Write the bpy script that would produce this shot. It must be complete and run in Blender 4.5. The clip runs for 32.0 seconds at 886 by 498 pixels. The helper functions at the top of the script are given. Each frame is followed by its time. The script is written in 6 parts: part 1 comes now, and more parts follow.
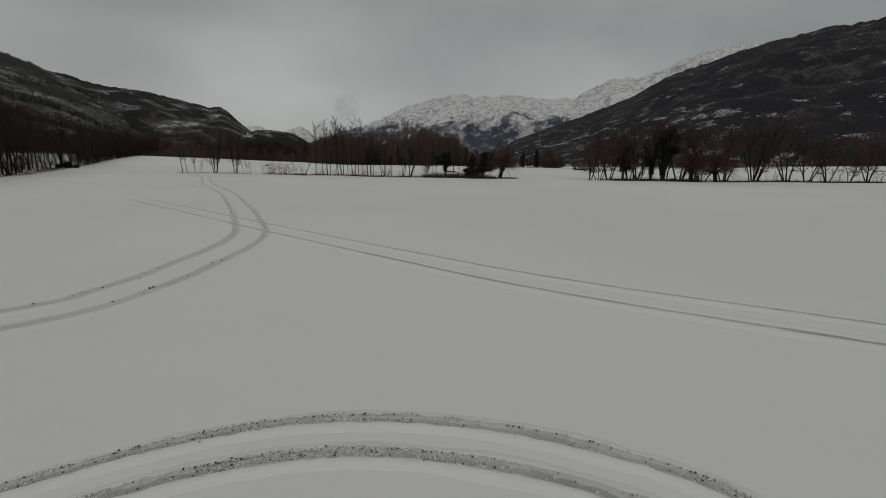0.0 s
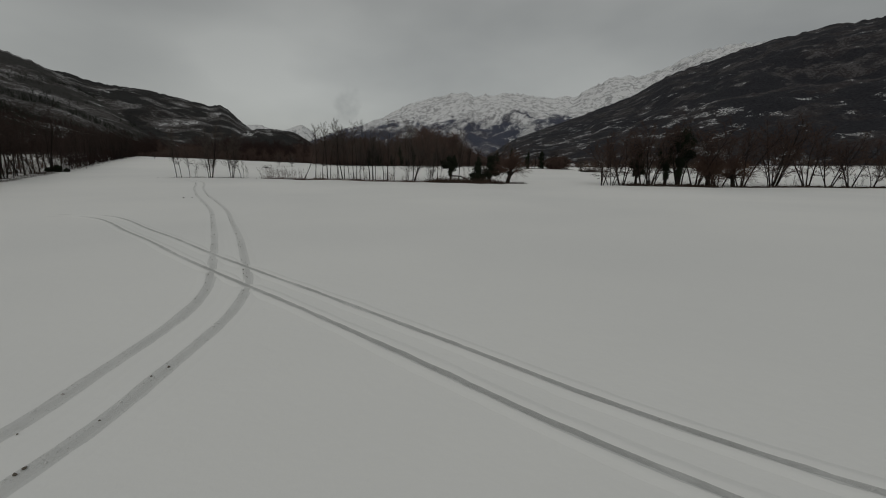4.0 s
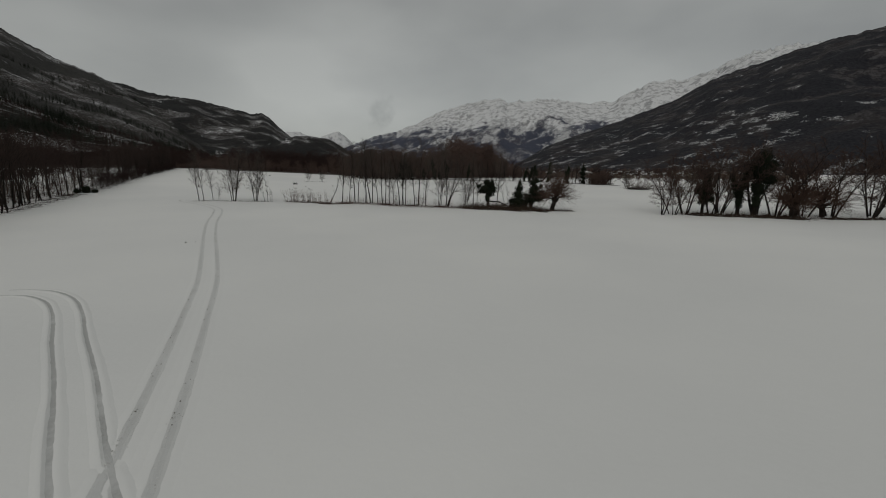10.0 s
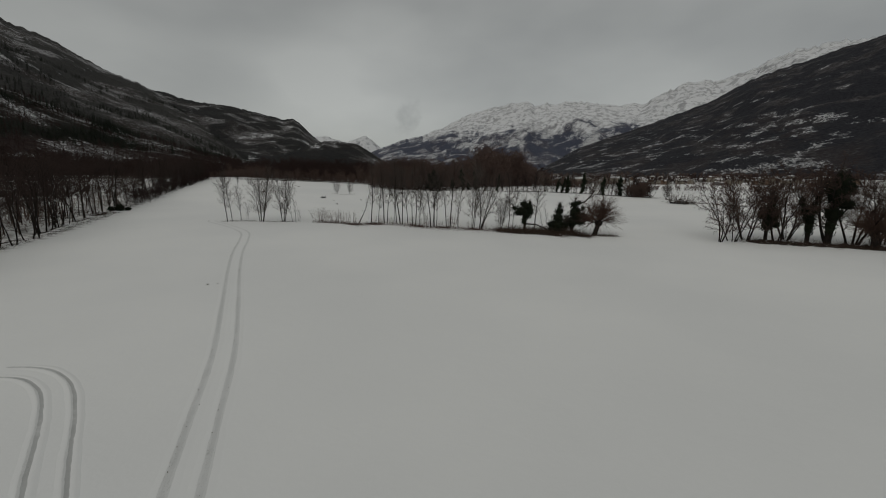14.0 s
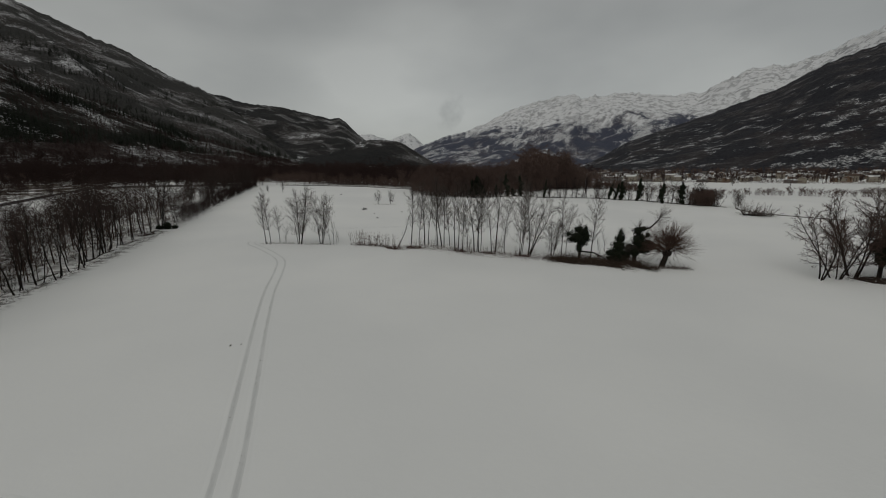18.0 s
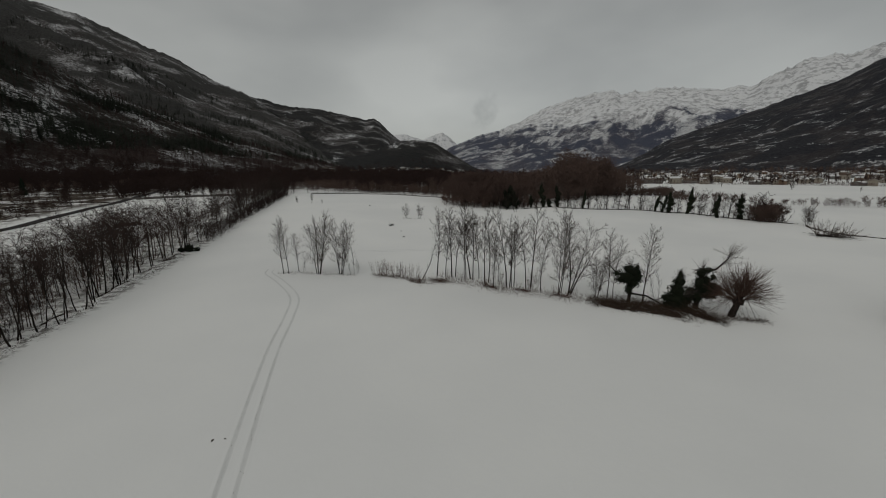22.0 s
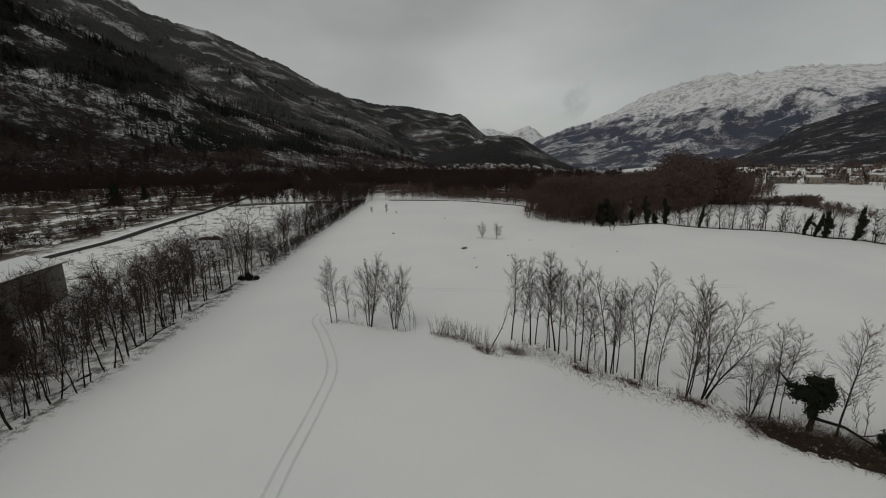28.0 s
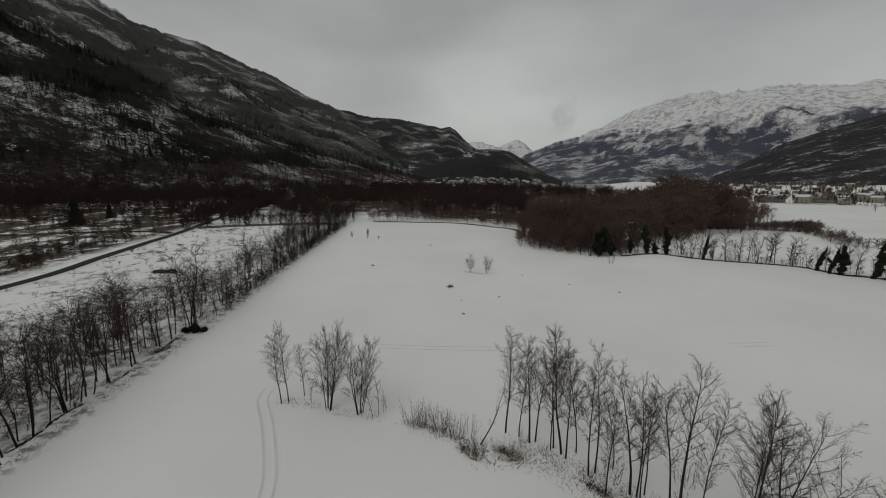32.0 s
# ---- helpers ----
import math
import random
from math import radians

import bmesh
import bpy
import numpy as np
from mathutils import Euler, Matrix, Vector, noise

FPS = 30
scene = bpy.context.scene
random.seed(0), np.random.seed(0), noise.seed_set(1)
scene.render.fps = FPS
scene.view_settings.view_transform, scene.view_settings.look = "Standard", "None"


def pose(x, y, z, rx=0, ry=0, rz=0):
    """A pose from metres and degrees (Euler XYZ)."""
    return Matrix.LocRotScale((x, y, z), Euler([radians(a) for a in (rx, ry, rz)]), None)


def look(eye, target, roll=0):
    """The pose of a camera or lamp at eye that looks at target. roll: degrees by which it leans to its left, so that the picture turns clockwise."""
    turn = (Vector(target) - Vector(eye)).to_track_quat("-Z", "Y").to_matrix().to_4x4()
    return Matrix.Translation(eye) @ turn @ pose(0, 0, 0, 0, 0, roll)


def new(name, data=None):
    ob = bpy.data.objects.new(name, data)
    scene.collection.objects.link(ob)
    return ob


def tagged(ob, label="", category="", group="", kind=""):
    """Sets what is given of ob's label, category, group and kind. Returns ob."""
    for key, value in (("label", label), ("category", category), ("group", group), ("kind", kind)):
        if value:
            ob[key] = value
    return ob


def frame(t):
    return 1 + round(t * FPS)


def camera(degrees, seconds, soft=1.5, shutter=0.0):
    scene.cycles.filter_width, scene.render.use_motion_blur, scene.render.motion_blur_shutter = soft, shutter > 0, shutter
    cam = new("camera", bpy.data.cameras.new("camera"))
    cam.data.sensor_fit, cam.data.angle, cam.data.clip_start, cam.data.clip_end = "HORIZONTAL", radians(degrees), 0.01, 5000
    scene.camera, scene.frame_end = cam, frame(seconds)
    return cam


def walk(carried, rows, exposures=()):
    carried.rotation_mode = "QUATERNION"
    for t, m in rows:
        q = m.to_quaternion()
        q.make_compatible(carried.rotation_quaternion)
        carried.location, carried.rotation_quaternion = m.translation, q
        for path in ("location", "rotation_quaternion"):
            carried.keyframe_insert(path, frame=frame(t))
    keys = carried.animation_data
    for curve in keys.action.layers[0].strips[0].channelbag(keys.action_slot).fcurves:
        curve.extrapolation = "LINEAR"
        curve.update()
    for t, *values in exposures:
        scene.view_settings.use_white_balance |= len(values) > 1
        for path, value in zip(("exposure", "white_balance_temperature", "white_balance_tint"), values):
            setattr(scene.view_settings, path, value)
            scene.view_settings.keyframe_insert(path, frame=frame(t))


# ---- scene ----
cam = camera(95.90, 32.0, soft=1.0)
PATH = [
    (0, (2.19, 34.23, 2.83), (17.48, 131.19, -16.32), 0.30),
    (0.5, (2.11, 34.56, 3.00), (17.30, 131.50, -16.28), 0.33),
    (1, (2.02, 34.92, 3.16), (17.27, 131.83, -16.22), 0.31),
    (1.5, (1.96, 35.31, 3.29), (17.20, 132.21, -16.14), 0.32),
    (2, (1.95, 35.68, 3.46), (17.09, 132.60, -15.95), 0.24),
    (2.5, (1.87, 36.23, 3.56), (16.91, 133.15, -15.93), 0.26),
    (3, (1.82, 36.91, 3.70), (17.00, 133.81, -15.80), 0.26),
    (3.5, (1.84, 37.58, 3.88), (17.03, 134.47, -15.65), 0.29),
    (5.5, (1.85, 40.17, 4.75), (16.62, 137.15, -14.66), 0.32),
    (6, (1.89, 40.82, 4.99), (16.54, 137.80, -14.48), 0.25),
    (6.5, (2.03, 41.56, 5.20), (16.53, 138.60, -14.13), 0.18),
    (7, (2.02, 42.46, 5.44), (16.54, 139.54, -13.69), 0.26),
    (7.5, (2.10, 43.19, 5.73), (16.67, 140.28, -13.33), 0.33),
    (8, (2.18, 43.97, 6.07), (16.54, 141.11, -12.84), 0.14),
    (8.5, (2.24, 44.82, 6.44), (15.29, 142.15, -12.45), 0.29),
    (9, (2.33, 45.59, 6.84), (13.52, 143.15, -12.05), 0.19),
    (10, (2.24, 47.00, 7.68), (9.80, 145.04, -10.53), 0.56),
    (10.5, (2.13, 47.71, 8.00), (7.69, 145.93, -9.93), 0.60),
    (11, (1.92, 48.29, 8.40), (5.23, 146.64, -9.38), 0.56),
    (11.5, (1.85, 48.89, 8.76), (3.36, 147.28, -9.08), 0.52),
    (12, (1.71, 49.46, 9.22), (3.22, 147.85, -8.60), 0.60),
    (12.5, (1.54, 50.19, 9.53), (2.88, 148.63, -8.01), 0.55),
    (13, (1.45, 50.74, 9.97), (2.75, 149.19, -7.54), 0.53),
    (13.5, (1.17, 51.29, 10.38), (2.57, 149.76, -6.99), 0.57),
    (15.5, (0.85, 53.92, 12.34), (1.46, 152.25, -5.81), 0.17),
    (16, (0.76, 54.67, 12.96), (-0.50, 152.96, -5.41), 0.11),
    (16.5, (0.72, 55.62, 13.49), (-2.21, 153.85, -5.05), 0.03),
    (17, (0.65, 56.43, 14.09), (-4.39, 154.57, -4.42), 0.06),
    (17.5, (0.59, 57.37, 14.64), (-6.30, 155.39, -3.87), 0.05),
    (18, (0.49, 58.26, 15.18), (-8.49, 156.13, -3.30), -0.00),
    (19, (0.42, 60.06, 16.30), (-12.71, 157.47, -2.11), -0.28),
    (19.5, (0.37, 60.99, 16.86), (-14.71, 158.13, -1.47), -0.27),
    (20, (0.38, 61.91, 17.41), (-16.67, 158.74, -0.87), -0.25),
    (20.5, (0.31, 62.92, 17.99), (-16.73, 159.74, -0.31), -0.27),
    (21, (0.37, 63.93, 18.50), (-16.92, 160.73, 0.29), -0.49),
    (21.5, (0.43, 64.99, 19.12), (-16.27, 161.81, 0.46), -0.44),
    (22, (0.33, 66.10, 19.61), (-16.65, 162.85, 0.90), -0.31),
    (22.5, (0.31, 67.18, 20.18), (-17.68, 163.75, 1.46), -0.39),
    (23, (0.28, 68.22, 20.73), (-19.68, 164.44, 2.20), -0.42),
    (23.5, (0.23, 69.35, 21.12), (-21.61, 165.19, 2.75), -0.37),
    (24, (0.18, 70.41, 21.61), (-23.65, 165.80, 3.39), -0.39),
    (24.5, (0.11, 71.40, 22.04), (-24.44, 166.59, 3.72), -0.28),
    (26.5, (-0.91, 76.80, 23.80), (-32.12, 169.80, 4.41), -0.22),
    (27, (-1.19, 78.39, 24.29), (-34.43, 170.59, 4.44), -0.43),
    (27.5, (-1.60, 79.96, 24.75), (-36.81, 171.41, 4.80), -0.42),
    (28, (-1.88, 81.79, 25.29), (-38.42, 172.72, 5.39), -0.71),
    (28.5, (-2.30, 83.49, 25.83), (-38.92, 174.39, 5.92), -0.50),
    (29, (-2.60, 85.27, 26.23), (-39.61, 176.09, 6.68), -0.53),
    (29.5, (-3.06, 86.93, 26.69), (-39.56, 178.06, 7.60), -0.31),
    (30, (-3.47, 88.46, 27.21), (-39.84, 179.75, 8.66), -0.18),
    (30.5, (-3.84, 89.93, 27.64), (-40.15, 181.39, 9.80), -0.23),
    (31, (-4.24, 91.21, 28.20), (-40.19, 182.89, 10.81), -0.13),
    (31.5, (-4.49, 92.18, 28.85), (-39.36, 184.33, 11.73), -0.26),
    (32, (-5.05, 93.58, 29.25), (-39.29, 185.97, 12.16), -0.15),
]
EXPOSURES = [(0, 0.0), (13, 0.02), (19, 0.08), (24, 0.13), (28, 0.22), (32, 0.25)]
walk(cam, [(t, look(eye, target, roll)) for t, eye, target, roll in PATH], EXPOSURES)

# ---- world and sun: an overcast winter day ----
world = bpy.data.worlds.new("overcast_sky")
scene.world = world
world.use_nodes = True
wn = world.node_tree.nodes
wl = world.node_tree.links
wn.clear()
w_out = wn.new("ShaderNodeOutputWorld")
w_bg = wn.new("ShaderNodeBackground")
w_bg.inputs["Strength"].default_value = 0.1
w_sky = wn.new("ShaderNodeTexSky")
w_sky.sky_type = "NISHITA"
w_sky.sun_disc = False
w_sky.sun_elevation = radians(32)
w_sky.sun_rotation = radians(200)
w_co = wn.new("ShaderNodeTexCoord")
w_map = wn.new("ShaderNodeMapping")
w_map.inputs["Scale"].default_value = (1.0, 1.0, 2.4)
w_noise = wn.new("ShaderNodeTexNoise")
w_noise.inputs["Scale"].default_value = 1.9
w_noise.inputs["Detail"].default_value = 4.0
w_noise.inputs["Roughness"].default_value = 0.45
w_ramp = wn.new("ShaderNodeValToRGB")
w_ramp.color_ramp.elements[0].position = 0.33
w_ramp.color_ramp.elements[0].color = (2.29, 2.33, 2.235, 1)
w_ramp.color_ramp.elements[1].position = 0.68
w_ramp.color_ramp.elements[1].color = (3.33, 3.38, 3.21, 1)
w_sep = wn.new("ShaderNodeSeparateXYZ")
w_hor = wn.new("ShaderNodeMapRange")
w_hor.interpolation_type = "SMOOTHSTEP"
for k, v in (("From Min", 0.0), ("From Max", 0.42), ("To Min", 1.10), ("To Max", 0.96)):
    w_hor.inputs[k].default_value = v
w_mul = wn.new("ShaderNodeVectorMath")
w_mul.operation = "SCALE"
w_mix = wn.new("ShaderNodeMix")
w_mix.data_type = "RGBA"
w_mix.inputs["Factor"].default_value = 0.94
wl.new(w_co.outputs["Generated"], w_map.inputs["Vector"])
wl.new(w_map.outputs["Vector"], w_noise.inputs["Vector"])
wl.new(w_noise.outputs["Fac"], w_ramp.inputs["Fac"])
wl.new(w_co.outputs["Generated"], w_sep.inputs["Vector"])
wl.new(w_sep.outputs["Z"], w_hor.inputs["Value"])


def sky_lobe(direction, inner, outer, gain, ragged=0.0):
    """A soft patch of thinner or thicker cloud round one direction of the sky."""
    dot = wn.new("ShaderNodeVectorMath")
    dot.operation = "DOT_PRODUCT"
    dot.inputs[1].default_value = Vector(direction).normalized()
    wl.new(w_co.outputs["Generated"], dot.inputs[0])
    value = dot.outputs["Value"]
    if ragged:
        fray = wn.new("ShaderNodeTexNoise")
        fray.inputs["Scale"].default_value = 14.0
        fray.inputs["Detail"].default_value = 4.0
        wl.new(w_co.outputs["Generated"], fray.inputs["Vector"])
        shift = wn.new("ShaderNodeMath")
        shift.operation = "MULTIPLY_ADD"
        shift.inputs[1].default_value = ragged
        wl.new(fray.outputs["Fac"], shift.inputs[0])
        wl.new(value, shift.inputs[2])
        value = shift.outputs["Value"]
    lobe = wn.new("ShaderNodeMapRange")
    lobe.interpolation_type = "SMOOTHSTEP"
    for k, v in (("From Min", math.cos(radians(outer)) + ragged * 0.5), ("From Max", math.cos(radians(inner)) + ragged * 0.5), ("To Min", 1.0), ("To Max", gain)):
        lobe.inputs[k].default_value = v
    wl.new(value, lobe.inputs["Value"])
    return lobe.outputs["Result"]


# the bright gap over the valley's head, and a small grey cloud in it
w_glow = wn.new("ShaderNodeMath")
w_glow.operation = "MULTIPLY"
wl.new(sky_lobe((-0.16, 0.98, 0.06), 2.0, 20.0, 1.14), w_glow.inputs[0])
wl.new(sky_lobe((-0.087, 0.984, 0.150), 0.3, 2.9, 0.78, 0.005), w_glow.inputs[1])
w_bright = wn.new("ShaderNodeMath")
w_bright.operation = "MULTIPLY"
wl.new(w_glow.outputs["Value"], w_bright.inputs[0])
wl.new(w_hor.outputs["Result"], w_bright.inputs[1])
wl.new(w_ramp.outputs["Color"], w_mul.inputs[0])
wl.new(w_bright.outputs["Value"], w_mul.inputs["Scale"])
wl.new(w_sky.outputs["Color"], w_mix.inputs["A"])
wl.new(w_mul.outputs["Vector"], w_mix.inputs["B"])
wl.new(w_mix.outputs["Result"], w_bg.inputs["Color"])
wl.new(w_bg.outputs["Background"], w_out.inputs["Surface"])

sun_data = bpy.data.lights.new("sun", "SUN")
sun_data.energy = 0.5
sun_data.angle = radians(50)
sun_data.color = (1.0, 0.97, 0.92)
sun = new("sun", sun_data)
sun.matrix_world = look((0, 0, 400), (120, 330, 0))


# ---- materials ----
class Nodes:
    """A short way to write a node material."""

    def __init__(self, name, rough=0.85, spec=0.2):
        self.m = bpy.data.materials.new(name)
        self.m.use_nodes = True
        self.t = self.m.node_tree
        self.b = self.t.nodes["Principled BSDF"]
        self.b.inputs["Roughness"].default_value = rough
        self.b.inputs["Specular IOR Level"].default_value = spec
        self.geo = self.t.nodes.new("ShaderNodeNewGeometry")
        self.pos = self.geo.outputs["Position"]

    def put(self, socket, value):
        if isinstance(value, (int, float)):
            socket.default_value = value
        elif isinstance(value, tuple):
            socket.default_value = (*value, 1) if len(value) == 3 and socket.type == "RGBA" else value
        else:
            self.t.links.new(value, socket)

    def noise(self, scale, detail=3.0, rough=0.5, stretch=(1, 1, 1), vec=None, warp=0.0, tilt=0.0):
        mp = self.t.nodes.new("ShaderNodeMapping")
        mp.vector_type = "TEXTURE"
        mp.inputs["Rotation"].default_value = (0, tilt, 0)
        mp.inputs["Scale"].default_value = tuple(1 / v for v in stretch)
        self.put(mp.inputs["Vector"], vec or self.pos)
        n = self.t.nodes.new("ShaderNodeTexNoise")
        n.inputs["Scale"].default_value = scale
        n.inputs["Detail"].default_value = detail
        n.inputs["Roughness"].default_value = rough
        n.inputs["Distortion"].default_value = warp
        self.t.links.new(mp.outputs["Vector"], n.inputs["Vector"])
        return n.outputs["Fac"]

    def step(self, value, lo, hi, to_lo=0.0, to_hi=1.0):
        r = self.t.nodes.new("ShaderNodeMapRange")
        r.interpolation_type = "SMOOTHSTEP"
        self.put(r.inputs["Value"], value)
        for k, v in (("From Min", lo), ("From Max", hi), ("To Min", to_lo), ("To Max", to_hi)):
            self.put(r.inputs[k], v)
        return r.outputs["Result"]

    def math(self, op, a, b=0.0, c=0.0):
        n = self.t.nodes.new("ShaderNodeMath")
        n.operation = op
        for socket, value in zip(n.inputs, (a, b, c)):
            self.put(socket, value)
        return n.outputs["Value"]

    def mix(self, f, a, b):
        n = self.t.nodes.new("ShaderNodeMix")
        n.data_type = "RGBA"
        self.put(n.inputs["Factor"], f)
        self.put(n.inputs["A"], a)
        self.put(n.inputs["B"], b)
        return n.outputs["Result"]

    def xyz(self, vec=None):
        n = self.t.nodes.new("ShaderNodeSeparateXYZ")
        self.put(n.inputs["Vector"], vec or self.pos)
        return n.outputs

    def rnd(self):
        return self.t.nodes.new("ShaderNodeObjectInfo").outputs["Random"]

    def island(self):
        return self.geo.outputs["Random Per Island"]

    def bump(self, height, strength, distance):
        n = self.t.nodes.new("ShaderNodeBump")
        n.inputs["Strength"].default_value = strength
        n.inputs["Distance"].default_value = distance
        self.put(n.inputs["Height"], height)
        self.t.links.new(n.outputs["Normal"], self.b.inputs["Normal"])

    def done(self, color, rough=None):
        self.put(self.b.inputs["Base Color"], color)
        if rough is not None:
            self.put(self.b.inputs["Roughness"], rough)
        return self.m




def make_ground_material():
    n = Nodes("snow_field", 0.85, 0.1)
    p = n.xyz()
    # how far a place lies left of the hedge that bounds the field
    off = n.math("SUBTRACT", n.math("MULTIPLY_ADD", p["Y"], -0.38, -15.0), p["X"])
    rough_side = n.math("MAXIMUM", n.step(off, 0.0, 7.0), 0.0)
    shade_side = n.math("MULTIPLY", n.step(off, 1.0, 6.0), n.step(off, 14.0, 26.0, 1.0, 0.0))
    tufts = n.step(n.noise(0.28, 7, 0.72), 0.50, 0.64)
    big = n.step(n.noise(0.06, 4, 0.6), 0.30, 0.60)
    scrub = n.math("MULTIPLY", n.math("MULTIPLY", tufts, big), rough_side)
    thick = n.math("MULTIPLY", n.step(n.noise(0.5, 6, 0.7), 0.44, 0.62), shade_side)
    scrub = n.math("MAXIMUM", scrub, n.math("MULTIPLY", thick, 0.8))
    edge = n.math("MULTIPLY", n.step(n.math("ABSOLUTE", n.math("SUBTRACT", off, 1.4)), 1.0, 4.0, 1.0, 0.0), n.step(n.noise(0.7, 6, 0.7), 0.47, 0.60))
    scrub = n.math("MAXIMUM", scrub, n.math("MULTIPLY", edge, 0.75))
    # leaf litter and scrub beyond the road and under the far woods
    beyond = n.math("MAXIMUM", n.step(off, 68.0, 80.0), n.math("MULTIPLY", n.step(p["Y"], 276.0, 310.0), n.step(p["X"], 20.0, 70.0, 1.0, 0.0)))
    litter = n.step(n.noise(0.06, 9, 0.78), 0.42, 0.50)
    scrub = n.math("MAXIMUM", scrub, n.math("MULTIPLY", litter, beyond))
    fine = n.noise(1.6, 5, 0.6)
    wide = n.noise(0.035, 3, 0.5)
    snow = n.mix(n.step(wide, 0.3, 0.7), (0.77, 0.775, 0.765), (0.83, 0.832, 0.815))
    fleck = n.math("MULTIPLY", n.step(n.noise(2.6, 3, 0.75), 0.74, 0.79), n.step(n.noise(0.05, 2), 0.52, 0.66))
    soil = n.mix(fine, (0.035, 0.027, 0.021), (0.10, 0.077, 0.056))
    col = n.mix(scrub, snow, soil)
    col = n.mix(n.math("MULTIPLY", fleck, 0.35), col, (0.16, 0.14, 0.11))
    n.bump(n.math("ADD", n.math("MULTIPLY", n.noise(0.5, 4, 0.55), 1.0), n.math("MULTIPLY", n.noise(6.0, 3, 0.6), 0.12)), 0.5, 0.10)
    return n.done(col)


def make_track_material(name, low, top):
    n = Nodes(name, 0.75, 0.2)
    fine = n.noise(14.0, 6, 0.75)
    smear = n.noise(1.1, 4, 0.6)
    col = n.mix(n.math("MULTIPLY_ADD", smear, 0.6, n.math("MULTIPLY", fine, 0.4)), (low, low * 1.01, low), (top, top * 1.01, top * 0.99))
    clod = n.math("MULTIPLY", n.step(n.noise(24.0, 5, 0.75), 0.57, 0.66), n.step(n.noise(0.8, 3), 0.46, 0.60))
    col = n.mix(n.math("MULTIPLY", clod, 0.7), col, (0.16, 0.145, 0.12))
    filled = n.step(n.noise(0.22, 6, 0.75), 0.46, 0.64)
    col = n.mix(n.math("MULTIPLY", filled, 0.6), col, (0.74, 0.745, 0.735))
    n.bump(n.noise(22.0, 5, 0.7), 0.8, 0.04)
    return n.done(col)


def make_crumbs():
    n = Nodes("snow_crumbs", 0.85, 0.15)
    return n.done(n.mix(n.step(n.island(), 0.76, 0.82), n.mix(n.island(), (0.62, 0.62, 0.61), (0.80, 0.80, 0.79)), (0.13, 0.115, 0.095)))


def make_mountain_material(name, forest_a, forest_b, rock, snow_line, snow_top, patch_scale, patch_at, dust=0.35, tree_line=400, rock_at=0.50, stretch=2.6, tilt=0.0, band=(0.0, 1.0), aspect=0.0, broadleaf=0.0):
    """Woods with snowy clearings below the snow line, snow and bare rock above it."""
    n = Nodes(name, 0.9, 0.1)
    p = n.xyz()
    nz = n.xyz(n.geo.outputs["Normal"])
    ragged = n.noise(0.0045, 7, 0.68)
    grain = n.noise(patch_scale * 14, 6, 0.75)
    span = snow_top - snow_line
    height = n.math("MULTIPLY_ADD", n.math("SUBTRACT", ragged, 0.5), span * 1.6, p["Z"])
    height = n.math("MULTIPLY_ADD", n.math("SUBTRACT", grain, 0.5), span * 0.9, height)
    height = n.math("MULTIPLY_ADD", nz["X"], aspect * span * 6.0, height)
    high = n.step(height, snow_line + span * 0.30, snow_line + span * 0.70)
    crowns = n.noise(0.16, 3, 0.7)
    patch = n.noise(patch_scale, 8, 0.72, (1, 1, stretch), tilt=tilt)
    patch = n.math("MULTIPLY_ADD", nz["X"], aspect, patch)
    farmed = n.math("MULTIPLY", n.step(p["Z"], band[0] - 30, band[0]), n.step(p["Z"], band[1], band[1] + 60, 1.0, 0.0))
    rise = n.step(p["Z"], 15.0, tree_line)
    cluster = n.step(n.noise(patch_scale * 0.28, 3, 0.6), 0.40, 0.60, -0.05, 0.03)
    patch_c = n.math("ADD", patch, cluster)
    clear = n.math("MULTIPLY", n.step(n.math("MULTIPLY_ADD", farmed, 0.055, patch_c), patch_at, patch_at + 0.05), n.step(n.math("MULTIPLY_ADD", n.math("SUBTRACT", crowns, 0.5), 0.5, grain), 0.44, 0.62))
    woods = n.mix(n.step(crowns, 0.3, 0.7), forest_a, forest_b)
    # brown leafless woods below the dark conifers
    belt = n.step(n.math("MULTIPLY_ADD", n.math("SUBTRACT", ragged, 0.5), 60.0, p["Z"]), broadleaf * 0.75, broadleaf + 1.0, 1.0, 0.0)
    woods = n.mix(belt, woods, n.mix(n.step(crowns, 0.3, 0.7), (0.020, 0.013, 0.012), (0.052, 0.035, 0.031)))
    # open leafless woods, through which the snow shows between the stems
    stems = n.noise(0.13, 5, 0.78, (1, 1, 0.38))
    stand = n.noise(patch_scale * 0.5, 5, 0.62, (1, 1, stretch * 0.8), tilt=tilt)
    thin = n.math("MULTIPLY", n.step(stand, 0.48, 0.56), n.step(n.math("MULTIPLY_ADD", n.math("SUBTRACT", patch, 0.5), 0.9, stems), 0.46, 0.64))
    dusted = n.math("MULTIPLY", thin, n.math("MULTIPLY_ADD", rise, dust * 0.6, dust * 0.55))
    woods = n.mix(n.step(stand, 0.46, 0.58, 0.0, 0.7), woods, n.mix(crowns, tuple(1.3 * v for v in forest_a), (0.062, 0.047, 0.042)))
    woods = n.mix(dusted, woods, (0.55, 0.55, 0.56))
    low = n.mix(clear, woods, (0.70, 0.71, 0.715))
    crag = n.noise(0.017, 9, 0.74, (1, 1, 0.8))
    rocky = n.step(n.math("MULTIPLY_ADD", n.math("SUBTRACT", n.noise(0.05, 5, 0.75), 0.5), 0.35, crag), rock_at, rock_at + 0.07)
    steep = n.step(nz["Z"], 0.35, 0.92, 1.0, 0.45)
    top = n.mix(n.math("MULTIPLY", rocky, steep), (0.76, 0.765, 0.775), rock)
